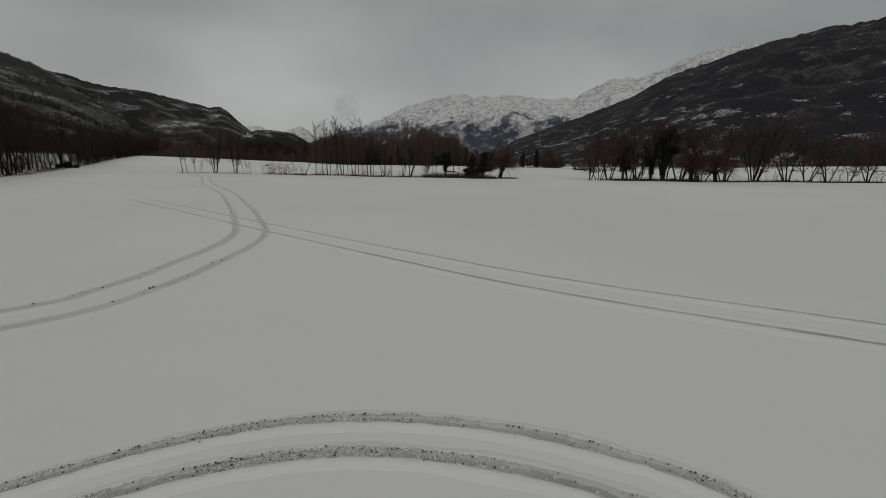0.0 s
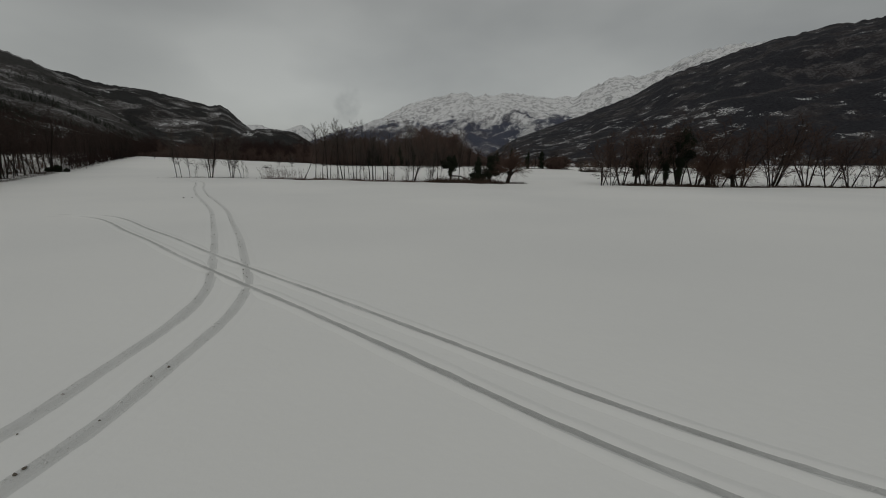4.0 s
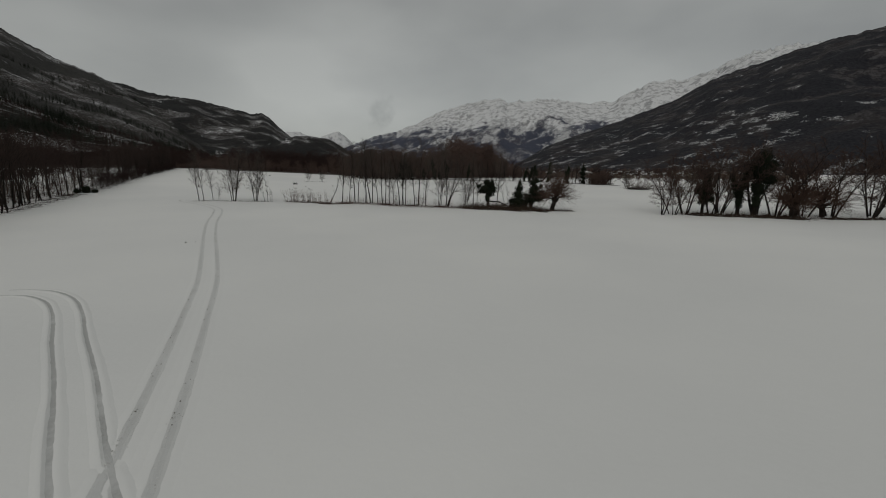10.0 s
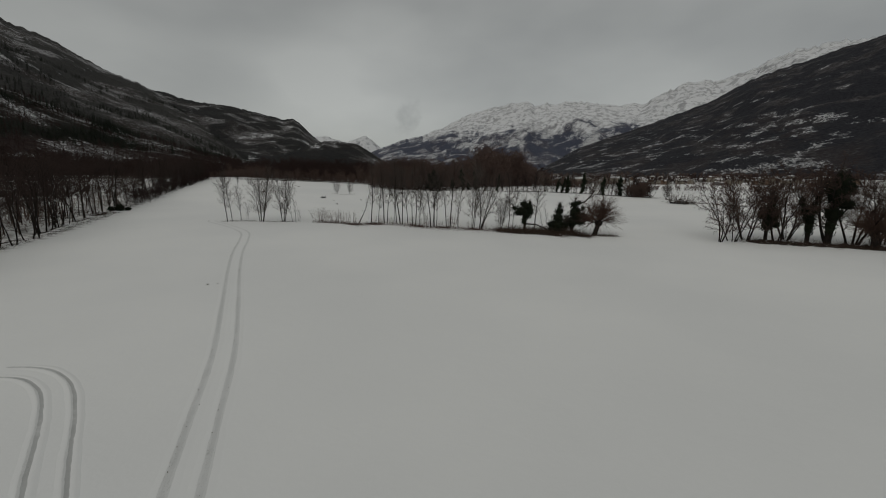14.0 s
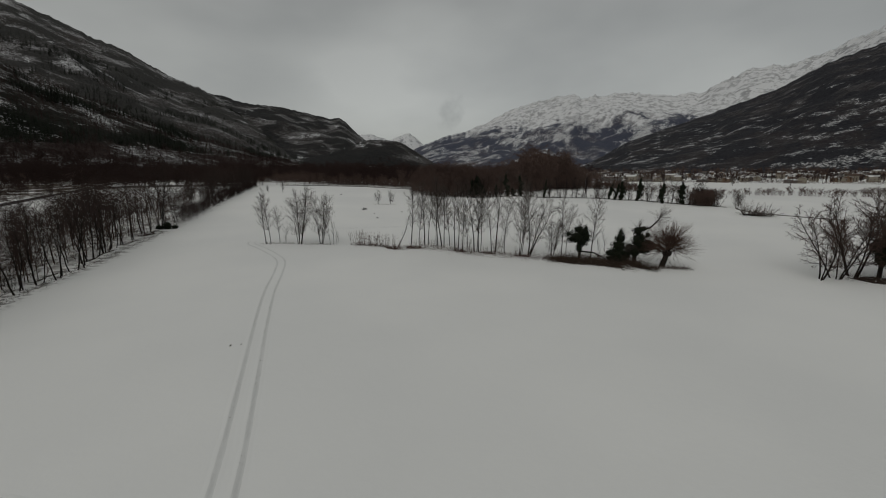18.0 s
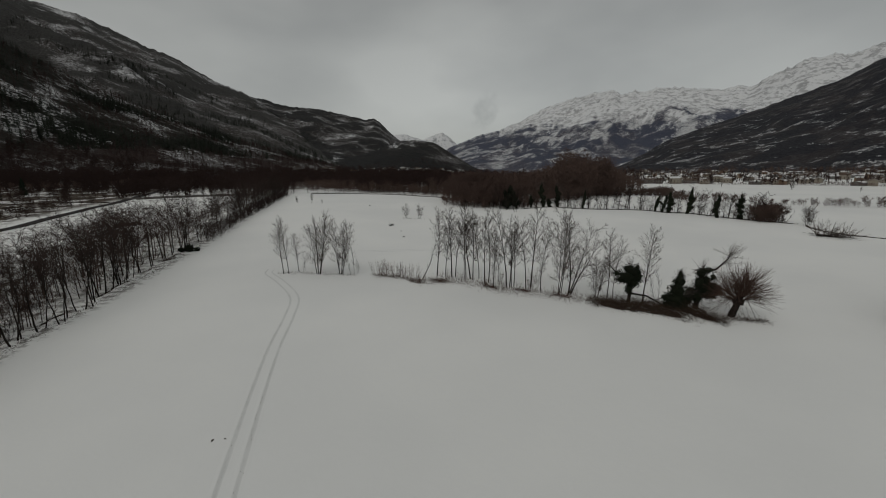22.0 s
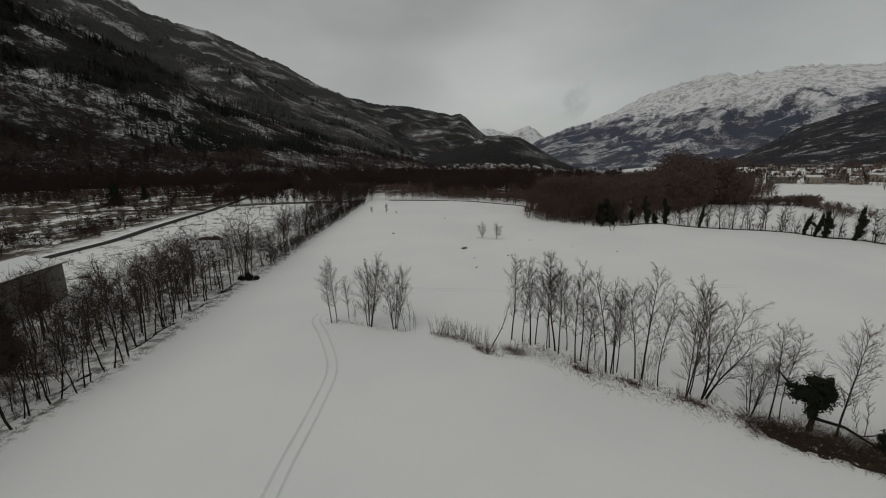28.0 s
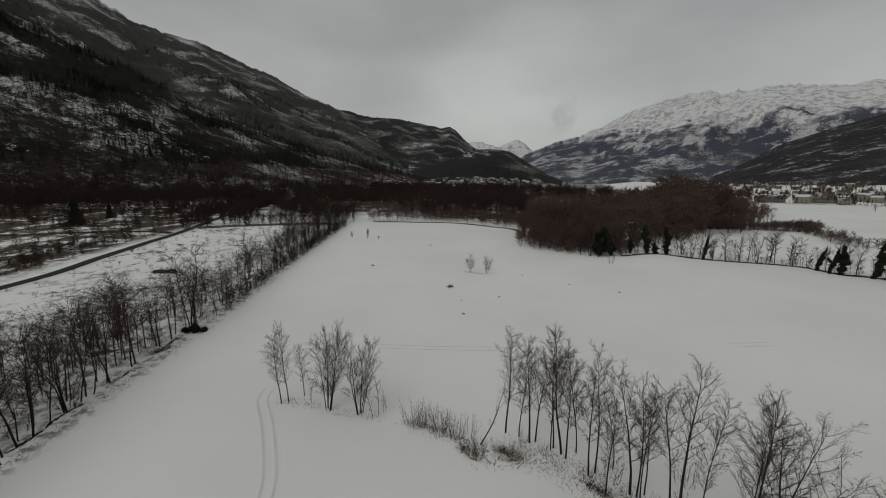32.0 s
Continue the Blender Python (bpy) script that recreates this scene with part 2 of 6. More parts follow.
    n.bump(n.math("ADD", n.math("MULTIPLY", crowns, 0.6), n.math("MULTIPLY", crag, 3.0)), 0.8, 6.0)
    return n.done(n.mix(high, low, top))


def make_bark(name, a, b, scale=7.0):
    n = Nodes(name, 0.9, 0.1)
    g = n.noise(scale, 4, 0.6, (1, 1, 0.3))
    n.bump(g, 0.6, 0.03)
    tint = n.mix(n.rnd(), a, b)
    return n.done(n.mix(n.step(g, 0.35, 0.7), tint, tuple(0.55 * v for v in a)))


def make_twig(name, a, b):
    n = Nodes(name, 0.9, 0.1)
    return n.done(n.mix(n.noise(0.9, 3), n.mix(n.rnd(), a, b), n.mix(n.island(), a, b)))


M_GROUND = make_ground_material()
# packed, slightly dirty snow; the grey also carries the shade inside the ruts
M_TRACK = make_track_material("packed_snow", 0.40, 0.58)
M_TRACK_SOFT = make_track_material("loose_packed_snow", 0.58, 0.74)
M_TRACK_RIM = make_track_material("crumbled_snow_edge", 0.64, 0.77)
M_CRUMB = make_crumbs()
M_BARK = make_bark("grey_bark", (0.026, 0.022, 0.019), (0.043, 0.036, 0.031))
M_BARK_DARK = make_bark("dark_bark", (0.022, 0.018, 0.016), (0.036, 0.03, 0.026))
M_TWIG = make_twig("bare_twigs", (0.064, 0.053, 0.047), (0.105, 0.087, 0.076))
M_TWIG_RED = make_twig("reddish_twigs", (0.07, 0.043, 0.035), (0.11, 0.072, 0.056))
M_TWIG_DARK = make_twig("dark_twigs", (0.038, 0.026, 0.023), (0.066, 0.046, 0.039))
M_TWIG_BROWN = make_twig("brown_twigs", (0.052, 0.033, 0.028), (0.090, 0.060, 0.049))
M_WOODS = make_twig("far_bare_woods", (0.070, 0.046, 0.039), (0.130, 0.090, 0.076))
M_IVY = make_twig("ivy_leaves", (0.008, 0.010, 0.007), (0.022, 0.027, 0.016))
M_WOODS_BROWN = make_twig("brown_far_woods", (0.023, 0.0145, 0.013), (0.050, 0.032, 0.028))
M_NEEDLES = make_twig("spruce_needles", (0.010, 0.016, 0.011), (0.024, 0.034, 0.022))
M_FIRS = make_twig("fir_forest", (0.017, 0.022, 0.016), (0.038, 0.045, 0.032))
M_BRAMBLE = make_twig("dead_brambles", (0.04, 0.027, 0.021), (0.085, 0.06, 0.045))


# ---- helpers for meshes ----
def part(name, data, material, parent=None, label=""):
    """Links a bmesh, a mesh or (verts, faces) as one mesh object, under parent if given."""
    if isinstance(data, bmesh.types.BMesh):
        me = bpy.data.meshes.new(name)
        data.to_mesh(me)
        data.free()
    elif isinstance(data, tuple):
        me = bpy.data.meshes.new(name)
        me.from_pydata(data[0], [], data[1])
    else:
        me = data
    if not me.materials:
        me.materials.append(material)
    ob = new(name, me)
    if parent is not None:
        ob.parent = parent
    if label:
        ob["label"] = label
    return ob


def smooth_mesh(ob):
    ob.data.polygons.foreach_set("use_smooth", [True] * len(ob.data.polygons))
    return ob


def box(size, at=(0, 0, 0), bevel=0.0, turn=0.0):
    bm = bmesh.new()
    bmesh.ops.create_cube(bm, size=1.0, matrix=pose(*at, 0, 0, turn) @ Matrix.Diagonal((*size, 1)))
    if bevel:
        bmesh.ops.bevel(bm, geom=bm.edges[:], offset=bevel, segments=1, affect="EDGES")
    return bm


# ---- the lie of the land ----
PLAN_Y = (-9000, 40, 60, 90, 130, 160, 200, 260, 330, 450, 9000)
PLAN_Z = (0.4, 0.4, 0.4, 0.7, 1.7, 2.8, 4.7, 6.2, 6.3, 6.0, 6.0)


def land(x, y):
    """The height of the snow at a place (numbers or arrays)."""
    x, y = np.asarray(x, float), np.asarray(y, float)
    base = sum(np.interp(y + d, PLAN_Y, PLAN_Z) for d in (-12, -4, 4, 12)) / 4
    k = np.clip((y - 40) / 60, 0, 3.2)
    lean = np.where(x < -14, -0.011 * np.clip(x + 14, -110, 0) * k, -0.004 * np.clip(x + 14, 0, 90) * np.clip(k, 0, 1))
    swell = 0.06 * np.sin(x * 0.11 + 1.3) * np.sin(y * 0.09) + 0.04 * np.sin(x * 0.23 - y * 0.17)
    away = np.clip(np.hypot(x, y - 60) - 560, 0, 520) * np.clip((x - 60) / 120, 0, 1) * np.clip((y - 60) / 200, 0, 1)
    return base + lean + swell + 0.022 * away


def ground_at(x, y):
    return float(land(x, y))


def hedge_x(y):
    """The left edge of the field."""
    return -50.5 - 0.375 * (y - 92)


def grid_mesh(xs, ys, height):
    gx, gy = np.meshgrid(xs, ys)
    verts = np.stack([gx, gy, height(gx, gy)], -1).reshape(-1, 3)
    w = len(xs)
    i = (np.arange(len(ys) - 1)[:, None] * w + np.arange(w - 1)[None]).ravel()
    faces = np.stack([i, i + 1, i + w + 1, i + w], -1)
    return verts.tolist(), faces.tolist()


def build_ground():
    xs = np.r_[np.linspace(-5200, -500, 12), np.arange(-400, -60, 8), np.arange(-60, 100, 1.25), np.arange(100, 500, 12), np.linspace(600, 5200, 12)]
    ys = np.r_[np.linspace(-5200, -100, 10), np.arange(-50, 25, 8), np.arange(25, 145, 1.25), np.arange(145, 340, 4), np.arange(340, 900, 25), np.linspace(1000, 5200, 12)]
    ob = smooth_mesh(part("ground", grid_mesh(xs, ys, land), M_GROUND))
    return tagged(ob, "snow-covered valley meadow with rough brown grass beyond the hedge", "snowfield", kind="structure")


ground = build_ground()


def curve_points(knots, step):
    """Evenly spaced points on a smooth curve through the knots."""
    k = np.array(knots, float)
    k = np.vstack([2 * k[0] - k[1], k, 2 * k[-1] - k[-2]])
    out = []
    for a, b, c, d in zip(k[:-3], k[1:-2], k[2:-1], k[3:]):
        for u in np.linspace(0, 1, max(2, int(np.linalg.norm(c - b) / step) + 1))[:-1]:
            out.append(0.5 * (2 * b + (c - a) * u + (2 * a - 5 * b + 4 * c - d) * u * u + (3 * b - a - 3 * c + d) * u ** 3))
    out.append(k[-2])
    return np.array(out)


def rut(name, line, width, depth, parent, seed, across=(), under=0.0, clean=False):
    """One wheel's rut: a shallow trough with crumbled rims, laid along a line of the snow."""
    rng = np.random.default_rng(seed)
    d = np.gradient(line, axis=0)
    d /= np.linalg.norm(d, axis=1)[:, None] + 1e-9
    side = np.stack([-d[:, 1], d[:, 0]], -1)
    profile = np.array([-2.8, -1.6, -0.95, -0.45, 0.0, 0.45, 0.95, 1.6, 2.8])
    lift = np.array([-0.025, 0.012, 0.030, 0.004, 0.0, 0.004, 0.030, 0.012, -0.025]) * depth / 0.05
    outer = (np.abs(profile) > 0.6)[None]
    m = len(line)
    fade = np.clip(np.minimum(np.arange(m), np.arange(m)[::-1]) / 8, 0.05, 1)
    wob = 1 + 0.10 * np.convolve(rng.standard_normal(m + 8), np.hanning(9) / np.hanning(9).sum(), "valid")[:, None]
    offs = profile[None] * width * wob * (0.6 + 0.4 * fade[:, None]) + 0.008 * rng.standard_normal((m, 9))
    xy = line[:, None] + side[:, None] * offs[..., None]
    # the rims are pressed flat where another rut crosses
    flat = np.ones((m, 9))
    for other in across:
        gap = np.sqrt(((xy[:, :, None] - other[None, None]) ** 2).sum(-1)).min(2)
        flat = np.minimum(flat, np.clip((gap - width * 0.8) / 0.12, 0, 1))
    z = land(xy[..., 0], xy[..., 1]) + lift[None] * fade[:, None] * flat + 0.010 + under + rng.uniform(-0.004, 0.006, (m, 9)) * (lift > 0.02)[None] - 0.06 * (1 - flat) * outer
    verts = np.concatenate([xy, z[..., None]], -1).reshape(-1, 3)
    i = (np.arange(m - 1)[:, None] * 9 + np.arange(8)[None]).ravel()
    faces = np.stack([i, i + 9, i + 10, i + 1], -1)
    ob = smooth_mesh(part(name, (verts.tolist(), faces.tolist()), M_TRACK if width < 0.155 else M_TRACK_SOFT, parent))
    ob.data.materials.append(M_GROUND)
    ob.data.materials.append(M_TRACK_RIM)
    which = np.tile([1, 1, 1, 0, 0, 2, 1, 1] if clean else [1, 1, 2, 0, 0, 2, 1, 1], (m - 1, 1))
    ob.data.polygons.foreach_set("material_index", which.ravel().astype(np.int32))
    return ob


def crumbs(line, width, depth, count, size, parent, seed):
    """Lumps of broken snow and earth along one edge of a rut, thick in some stretches and thin in others."""
    rng = np.random.default_rng(seed)
    w = np.convolve(rng.random(len(line) + 30), np.ones(31) / 31, "valid")
    w = np.clip((w - w.min()) / (np.ptp(w) + 1e-9) - 0.15, 0.03, 1)
    k = rng.choice(len(line) - 1, count, p=w[:-1] / w[:-1].sum())
    d = line[k + 1] - line[k]
    d /= np.linalg.norm(d, axis=1)[:, None] + 1e-9
    side = np.stack([-d[:, 1], d[:, 0]], -1)
    off = np.where(rng.random(count) < 0.7, rng.normal(0.55, 0.16, count), rng.normal(-0.1, 0.5, count)) * width
    xy = line[k] + d * rng.uniform(0, 0.2, count)[:, None] + side * off[:, None]
    r = size * rng.uniform(0.25, 1.0, count) ** 1.6
    z = land(xy[:, 0], xy[:, 1]) + 0.012 + np.where(np.abs(off) > 0.45 * width, 0.7 * depth, 0.0)
    shape = np.array([(1, 0, 0), (0, 1, 0), (-1, 0, 0), (0, -1, 0), (0, 0, 0.9), (0, 0, -0.6)], float)
    v = np.concatenate([xy, z[:, None]], 1)[:, None] + shape[None] * r[:, None, None] * rng.uniform(0.6, 1.3, (count, 6, 1))
    f = np.array([(0, 1, 4), (1, 2, 4), (2, 3, 4), (3, 0, 4), (1, 0, 5), (2, 1, 5), (3, 2, 5), (0, 3, 5)])
    faces = (f[None] + np.arange(count)[:, None, None] * 6).reshape(-1, 3)
    return tagged(part("crumbs", (v.reshape(-1, 3).tolist(), faces.tolist()), M_CRUMB, parent, "crumbs of broken snow and earth"), kind="stuff")


def wheel_track(label, knots, gauge, width, seed, step=0.25, depth=0.05, crossed=(), under=0.0, clean=False, loose=(0, 0.03)):
    root = tagged(new("tyre_track"), label, "tyre track", "tyre tracks in the snow", "structure")
    mid = curve_points(knots, step)
    d = np.gradient(mid, axis=0)
    d /= np.linalg.norm(d, axis=1)[:, None] + 1e-9
    side = np.stack([-d[:, 1], d[:, 0]], -1)
    for s in (-0.5, 0.5):
        rut("rut", mid + side * gauge * s, width, depth, root, seed + int(s * 2), [c[0] + c[1] * c[2] * q for c in crossed for q in (-0.5, 0.5)], under, clean)
        if loose[0]:
            crumbs(mid + side * gauge * s, width, depth, loose[0], loose[1], root, seed + 5 + int(s * 2))
    return root


def middle(knots, gauge):
    """The centre line of a pair of ruts near where it is crossed, its side direction and its gauge."""
    mid = curve_points(knots, 0.1)
    mid = mid[(mid[:, 1] > 45) & (mid[:, 1] < 66)]
    d = np.gradient(mid, axis=0)
    d /= np.linalg.norm(d, axis=1)[:, None]
    return mid, np.stack([-d[:, 1], d[:, 0]], -1), gauge


TRACK_A = [(-9.5, 39.2), (-4.2, 41.6), (-3.1, 43.6), (-2.8, 46.2), (-2.7, 49.0), (-3.1, 51.6), (-4.2, 54.9), (-6.2, 60.5), (-8.8, 67.2), (-11.6, 74.3), (-15.3, 82.3),
             (-20.5, 93.3), (-24.6, 102.6), (-27.8, 111.0), (-31.2, 118.2), (-37.4, 124.7), (-42.2, 128.9), (-43.4, 131.5)]
TRACK_B = [(10.5, 38.2), (7.3, 40.9), (5.1, 43.2), (2.6, 46.4), (-0.3, 49.9), (-2.9, 52.8), (-6.1, 56.5), (-9.6, 60.9), (-12.8, 64.7), (-15.3, 67.8), (-17.4, 70.0),
             (-19.2, 71.2), (-20.6, 71.6), (-22.0, 71.6)]
wheel_track("pair of tyre ruts winding across the snow to the trees",
            TRACK_A, 1.15, 0.175, 11, depth=0.022, crossed=[middle(TRACK_B, 1.1)], under=-0.004, loose=(700, 0.035))
wheel_track("pair of tyre ruts crossing the meadow and ending in a hairpin",
            TRACK_B, 1.1, 0.15, 21, depth=0.052, crossed=[middle(TRACK_A, 1.15)], clean=True)
wheel_track("churned arc of tyre ruts near the take-off spot",
            [(-4.0, 34.3), (-1.8, 36.5), (-0.2, 37.35), (1.0, 37.65), (2.1, 37.6), (3.2, 37.25), (4.0, 36.8), (4.6, 36.25), (5.4, 34.9)], 0.50, 0.075, 31, 0.08, depth=0.04, loose=(2600, 0.015))
wheel_track("faint old ruts half filled with snow", [(-36.6, 147.1), (-28, 149.6), (-19.5, 152.3), (-14, 154.0)], 1.2, 0.085, 41, 0.5, 0.02)
wheel_track("short faint rut half filled with snow", [(17, 166.0), (20.5, 167.6), (23.7, 168.9)], 1.2, 0.085, 43, 0.5, 0.02)


# ---- mountains round the valley ----
SPUR = [(-125, 11), (-100, 15.5), (-82, 17.5), (-70, 17.2), (-66.75, 16.57), (-64.67, 15.77), (-61.6, 14.8), (-59.07, 13.64), (-55.8, 12.53), (-52.8, 11.02), (-48.95, 8.92), (-42.75, 6.63), (-35.8, 4.2), (-28.6, 2.2), (-23, 0.8), (-20, 0.2)]


def mountain(name, label, ridge, r_foot, r_top, material, seed, rough=1.0, gully=1.0, step=0.16, rows=70, bulge=1.0, eye_z=14.0, folds=(400.0, 0.20)):
    """A mountain side seen from the valley: ridge is a line of (bearing, elevation) in degrees as seen from the meadow, at r_top metres."""
    rng = np.random.default_rng(seed)
    ridge = np.array(ridge, float)
    az = np.arange(ridge[0, 0], ridge[-1, 0] + step / 2, step)
    el = np.interp(az, ridge[:, 0], ridge[:, 1])
    ker = np.hanning(5)
    el = np.convolve(np.pad(el, 2, mode="edge"), ker / ker.sum(), "valid")
    top = eye_z + r_top * np.tan(np.radians(el))
    v = np.r_[np.linspace(0, 1, rows), 1.04, 1.12, 1.3]
    verts = []
    for a, zt in zip(np.radians(az), top):
        for s in v:
            r = r_foot + (r_top - r_foot) * s
            x, y = r * math.sin(a), 60 + r * math.cos(a)
            f = s ** bulge if s <= 1 else 1 - (s - 1) * 2.2
            u = a * r_top
            q = Vector((x / folds[0], y / folds[0], seed * 3.7))
            n1 = noise.ridged_multi_fractal(q, 1.1, 2.07, 5, 1.0, 2.0) * 0.45 - 0.55
            n2 = noise.fractal(q * 3.0, 0.8, 2.1, 5)
            amp = max(0.0, min(s * 1.3, 1 - s)) * 2 if s <= 1 else 0
            jag = noise.noise(Vector((u * 0.009, 0, seed + 11))) + 0.7 * noise.noise(Vector((u * 0.035, 0, seed + 13))) + 0.3 * noise.noise(Vector((u * 0.10, 0, seed + 15)))
            z = f * zt + zt * gully * (folds[1] * n1 + 0.05 * n2) * min(1.0, amp) ** 0.8 + rough * 0.012 * zt * jag * max(0, s) ** 4
            verts.append((x, y, z - (4 if s == 0 else 0)))
    w = len(v)
    i = (np.arange(len(az) - 1)[:, None] * w + np.arange(w - 1)[None]).ravel()
    faces = np.stack([i, i + 1, i + w + 1, i + w], -1).tolist()
    ob = smooth_mesh(part(name, (verts, faces), material))
    return tagged(ob, label, "mountain", kind="structure")


M_MT_A = make_mountain_material("left_high_slope", (0.028, 0.028, 0.027), (0.058, 0.056, 0.053), (0.085, 0.081, 0.077), 760, 1600, 0.0058, 0.590, 0.66, 860, 0.47, stretch=1.6, tilt=0.45, broadleaf=50.0)
M_MT_S = make_mountain_material("left_wooded_spur", (0.009, 0.010, 0.0075), (0.021, 0.021, 0.016), (0.075, 0.07, 0.066), 700, 1100, 0.014, 0.568, 0.68, 250, stretch=2.0, tilt=0.42, band=(64.0, 120.0), broadleaf=64.0)
M_MT_B = make_mountain_material("dark_wooded_ridge", (0.013, 0.014, 0.014), (0.034, 0.033, 0.033), (0.08, 0.078, 0.08), 900, 1700, 0.0070, 0.580, 0.4, 500, stretch=1.5, tilt=0.4)
# distance haze is put into these bluish, lightened wood colours
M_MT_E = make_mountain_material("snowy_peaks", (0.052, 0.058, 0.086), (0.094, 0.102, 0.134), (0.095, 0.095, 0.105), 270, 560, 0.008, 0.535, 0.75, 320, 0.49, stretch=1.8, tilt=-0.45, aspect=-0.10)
M_MT_F = make_mountain_material("right_wooded_slope", (0.018, 0.019, 0.024), (0.042, 0.042, 0.048), (0.10, 0.10, 0.105), 700, 900, 0.016, 0.612, 0.12, 500, band=(20.0, 200.0), stretch=2.0, tilt=-0.25)
# woods and rock paled still further in colour, as haze over the distance
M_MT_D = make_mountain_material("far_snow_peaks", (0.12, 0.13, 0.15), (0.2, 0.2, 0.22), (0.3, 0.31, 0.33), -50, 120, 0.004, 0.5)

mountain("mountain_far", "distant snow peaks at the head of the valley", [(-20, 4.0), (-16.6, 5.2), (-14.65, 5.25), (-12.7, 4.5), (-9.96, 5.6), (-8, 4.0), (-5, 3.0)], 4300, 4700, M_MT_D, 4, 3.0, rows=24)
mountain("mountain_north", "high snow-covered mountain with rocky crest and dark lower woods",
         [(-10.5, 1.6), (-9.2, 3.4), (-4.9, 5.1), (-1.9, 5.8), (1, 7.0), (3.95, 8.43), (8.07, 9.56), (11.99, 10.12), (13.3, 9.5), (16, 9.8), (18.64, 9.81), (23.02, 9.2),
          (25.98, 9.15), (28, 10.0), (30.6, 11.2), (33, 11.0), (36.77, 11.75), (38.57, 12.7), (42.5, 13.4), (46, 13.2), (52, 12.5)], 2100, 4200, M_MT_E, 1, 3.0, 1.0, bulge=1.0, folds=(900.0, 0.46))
mountain("mountain_east", "dark wooded mountain side streaked with snow",
         [(13, 0.9), (16, 2.4), (19.3, 4.16), (26.33, 6.5), (32.68, 8.6), (35.51, 10.1), (37.11, 10.9), (40.75, 11.9), (44.05, 12.7), (47.05, 13.3), (51, 13.7), (56, 13.7),
          (64, 14.5), (75, 15), (90, 14), (110, 13)], 1000, 2700, M_MT_F, 2, 1.5, 0.9, bulge=1.0, folds=(700.0, 0.24))
mountain("hill_knoll", "low wooded knoll closing the valley", [(-24, 2.0), (-20, 3.0), (-18.2, 3.7), (-15.4, 4.6), (-13.5, 4.65), (-11.1, 4.35), (-8, 2.5), (-5.8, 1.1), (-4, 0.4)], 1150, 1500, M_MT_B, 5, 2.0, 0.5, rows=40)
mountain("mountain_ridge", "dark rocky ridge with a rounded knob", [(-44, 10.5), (-38, 10.0), (-33.8, 9.3), (-30.5, 8.55), (-26.3, 8.3), (-21.9, 7.5), (-20.4, 7.1), (-19.4, 7.3), (-18.6, 7.0),
         (-17, 5.4), (-15.5, 4.2), (-13, 2.5), (-10, 0.8)], 1500, 3800, M_MT_B, 6, 1.6, 0.9, folds=(800.0, 0.22))
mountain("mountain_west", "high grey mountain side dusted with snow behind a dark spur",
         [(-120, 12), (-100, 18), (-80, 21.5), (-65.2, 20.3), (-58.8, 18.2), (-55.3, 16.6), (-53, 16.0), (-48.8, 15.4), (-44.1, 13.5), (-41.99, 12.9), (-38.69, 11.1), (-33.8, 9.2),
          (-29.9, 7.0), (-25.8, 4.0), (-22, 1.6), (-19, 0.3)], 1050, 3500, M_MT_A, 3, 1.6, 0.7, bulge=1.0, folds=(850.0, 0.22))
mountain("spur_west", "steep dark forested spur with snowy clearings",
         SPUR, 480, 1050, M_MT_S, 9, 1.2, 0.8, bulge=1.1, folds=(300.0, 0.16))


# ---- plants: branching wood as tapered prisms ----
def prisms(segs, sides):
    """Vertices and faces for segments (x0 y0 z0 x1 y1 z1 r0 r1); r1 = 0 gives a pointed end."""
    s = np.array(segs, float).reshape(-1, 8)
    verts, faces, base = [], [], 0
    for pointed in (False, True):
        q = s[(s[:, 7] <= 0) == pointed]
        if not len(q):
            continue
        a, b = q[:, :3], q[:, 3:6]
        d = b - a
        d /= np.linalg.norm(d, axis=1)[:, None] + 1e-9
        ref = np.where(np.abs(d[:, 2:3]) > 0.9, [[1.0, 0, 0]], [[0, 0, 1.0]])
        u = np.cross(d, ref)
        u /= np.linalg.norm(u, axis=1)[:, None] + 1e-9
        w = np.cross(d, u)
        ang = np.arange(sides) * 2 * np.pi / sides
        ring = u[:, None] * np.cos(ang)[None, :, None] + w[:, None] * np.sin(ang)[None, :, None]
        r0 = a[:, None] + ring * q[:, 6][:, None, None]
        k = np.arange(sides)
        if pointed:
            v = np.concatenate([r0, b[:, None]], 1)
            f = np.stack([k, (k + 1) % sides, np.full(sides, sides)], -1)
            n = sides + 1
        else:
            v = np.concatenate([r0, b[:, None] + ring * q[:, 7][:, None, None]], 1)
            f = np.stack([k, (k + 1) % sides, (k + 1) % sides + sides, k + sides], -1)
            n = 2 * sides
        faces += (f[None] + (base + np.arange(len(q)) * n)[:, None, None]).reshape(-1, f.shape[1]).tolist()
        verts += v.reshape(-1, 3).tolist()
        base += len(q) * n
    return verts, faces


def limb(rng, p, d, length, r0, r1, m, up, wob):
    """Points and radii of a wandering limb; up bends it towards the sky."""
    pts, d = [np.array(p, float)], np.array(d, float)
    for _ in range(m):
        d = d + wob * rng.standard_normal(3) + np.array([0, 0, up])
        d /= np.linalg.norm(d)
        pts.append(pts[-1] + d * length / m)
    return np.array(pts), np.linspace(r0, r1, m + 1)


def to_segs(pts, rad):
    return np.c_[pts[:-1], pts[1:], rad[:-1], rad[1:]].tolist()


def tilt_dir(d, away, az):
    """A direction that leaves d at the angle away, turned round d by az."""
    d = d / np.linalg.norm(d)
    u = np.cross(d, [0.3, 0.9, 0.2])
    u /= np.linalg.norm(u)
    w = np.cross(d, u)
    return d * math.cos(away) + (u * math.cos(az) + w * math.sin(az)) * math.sin(away)


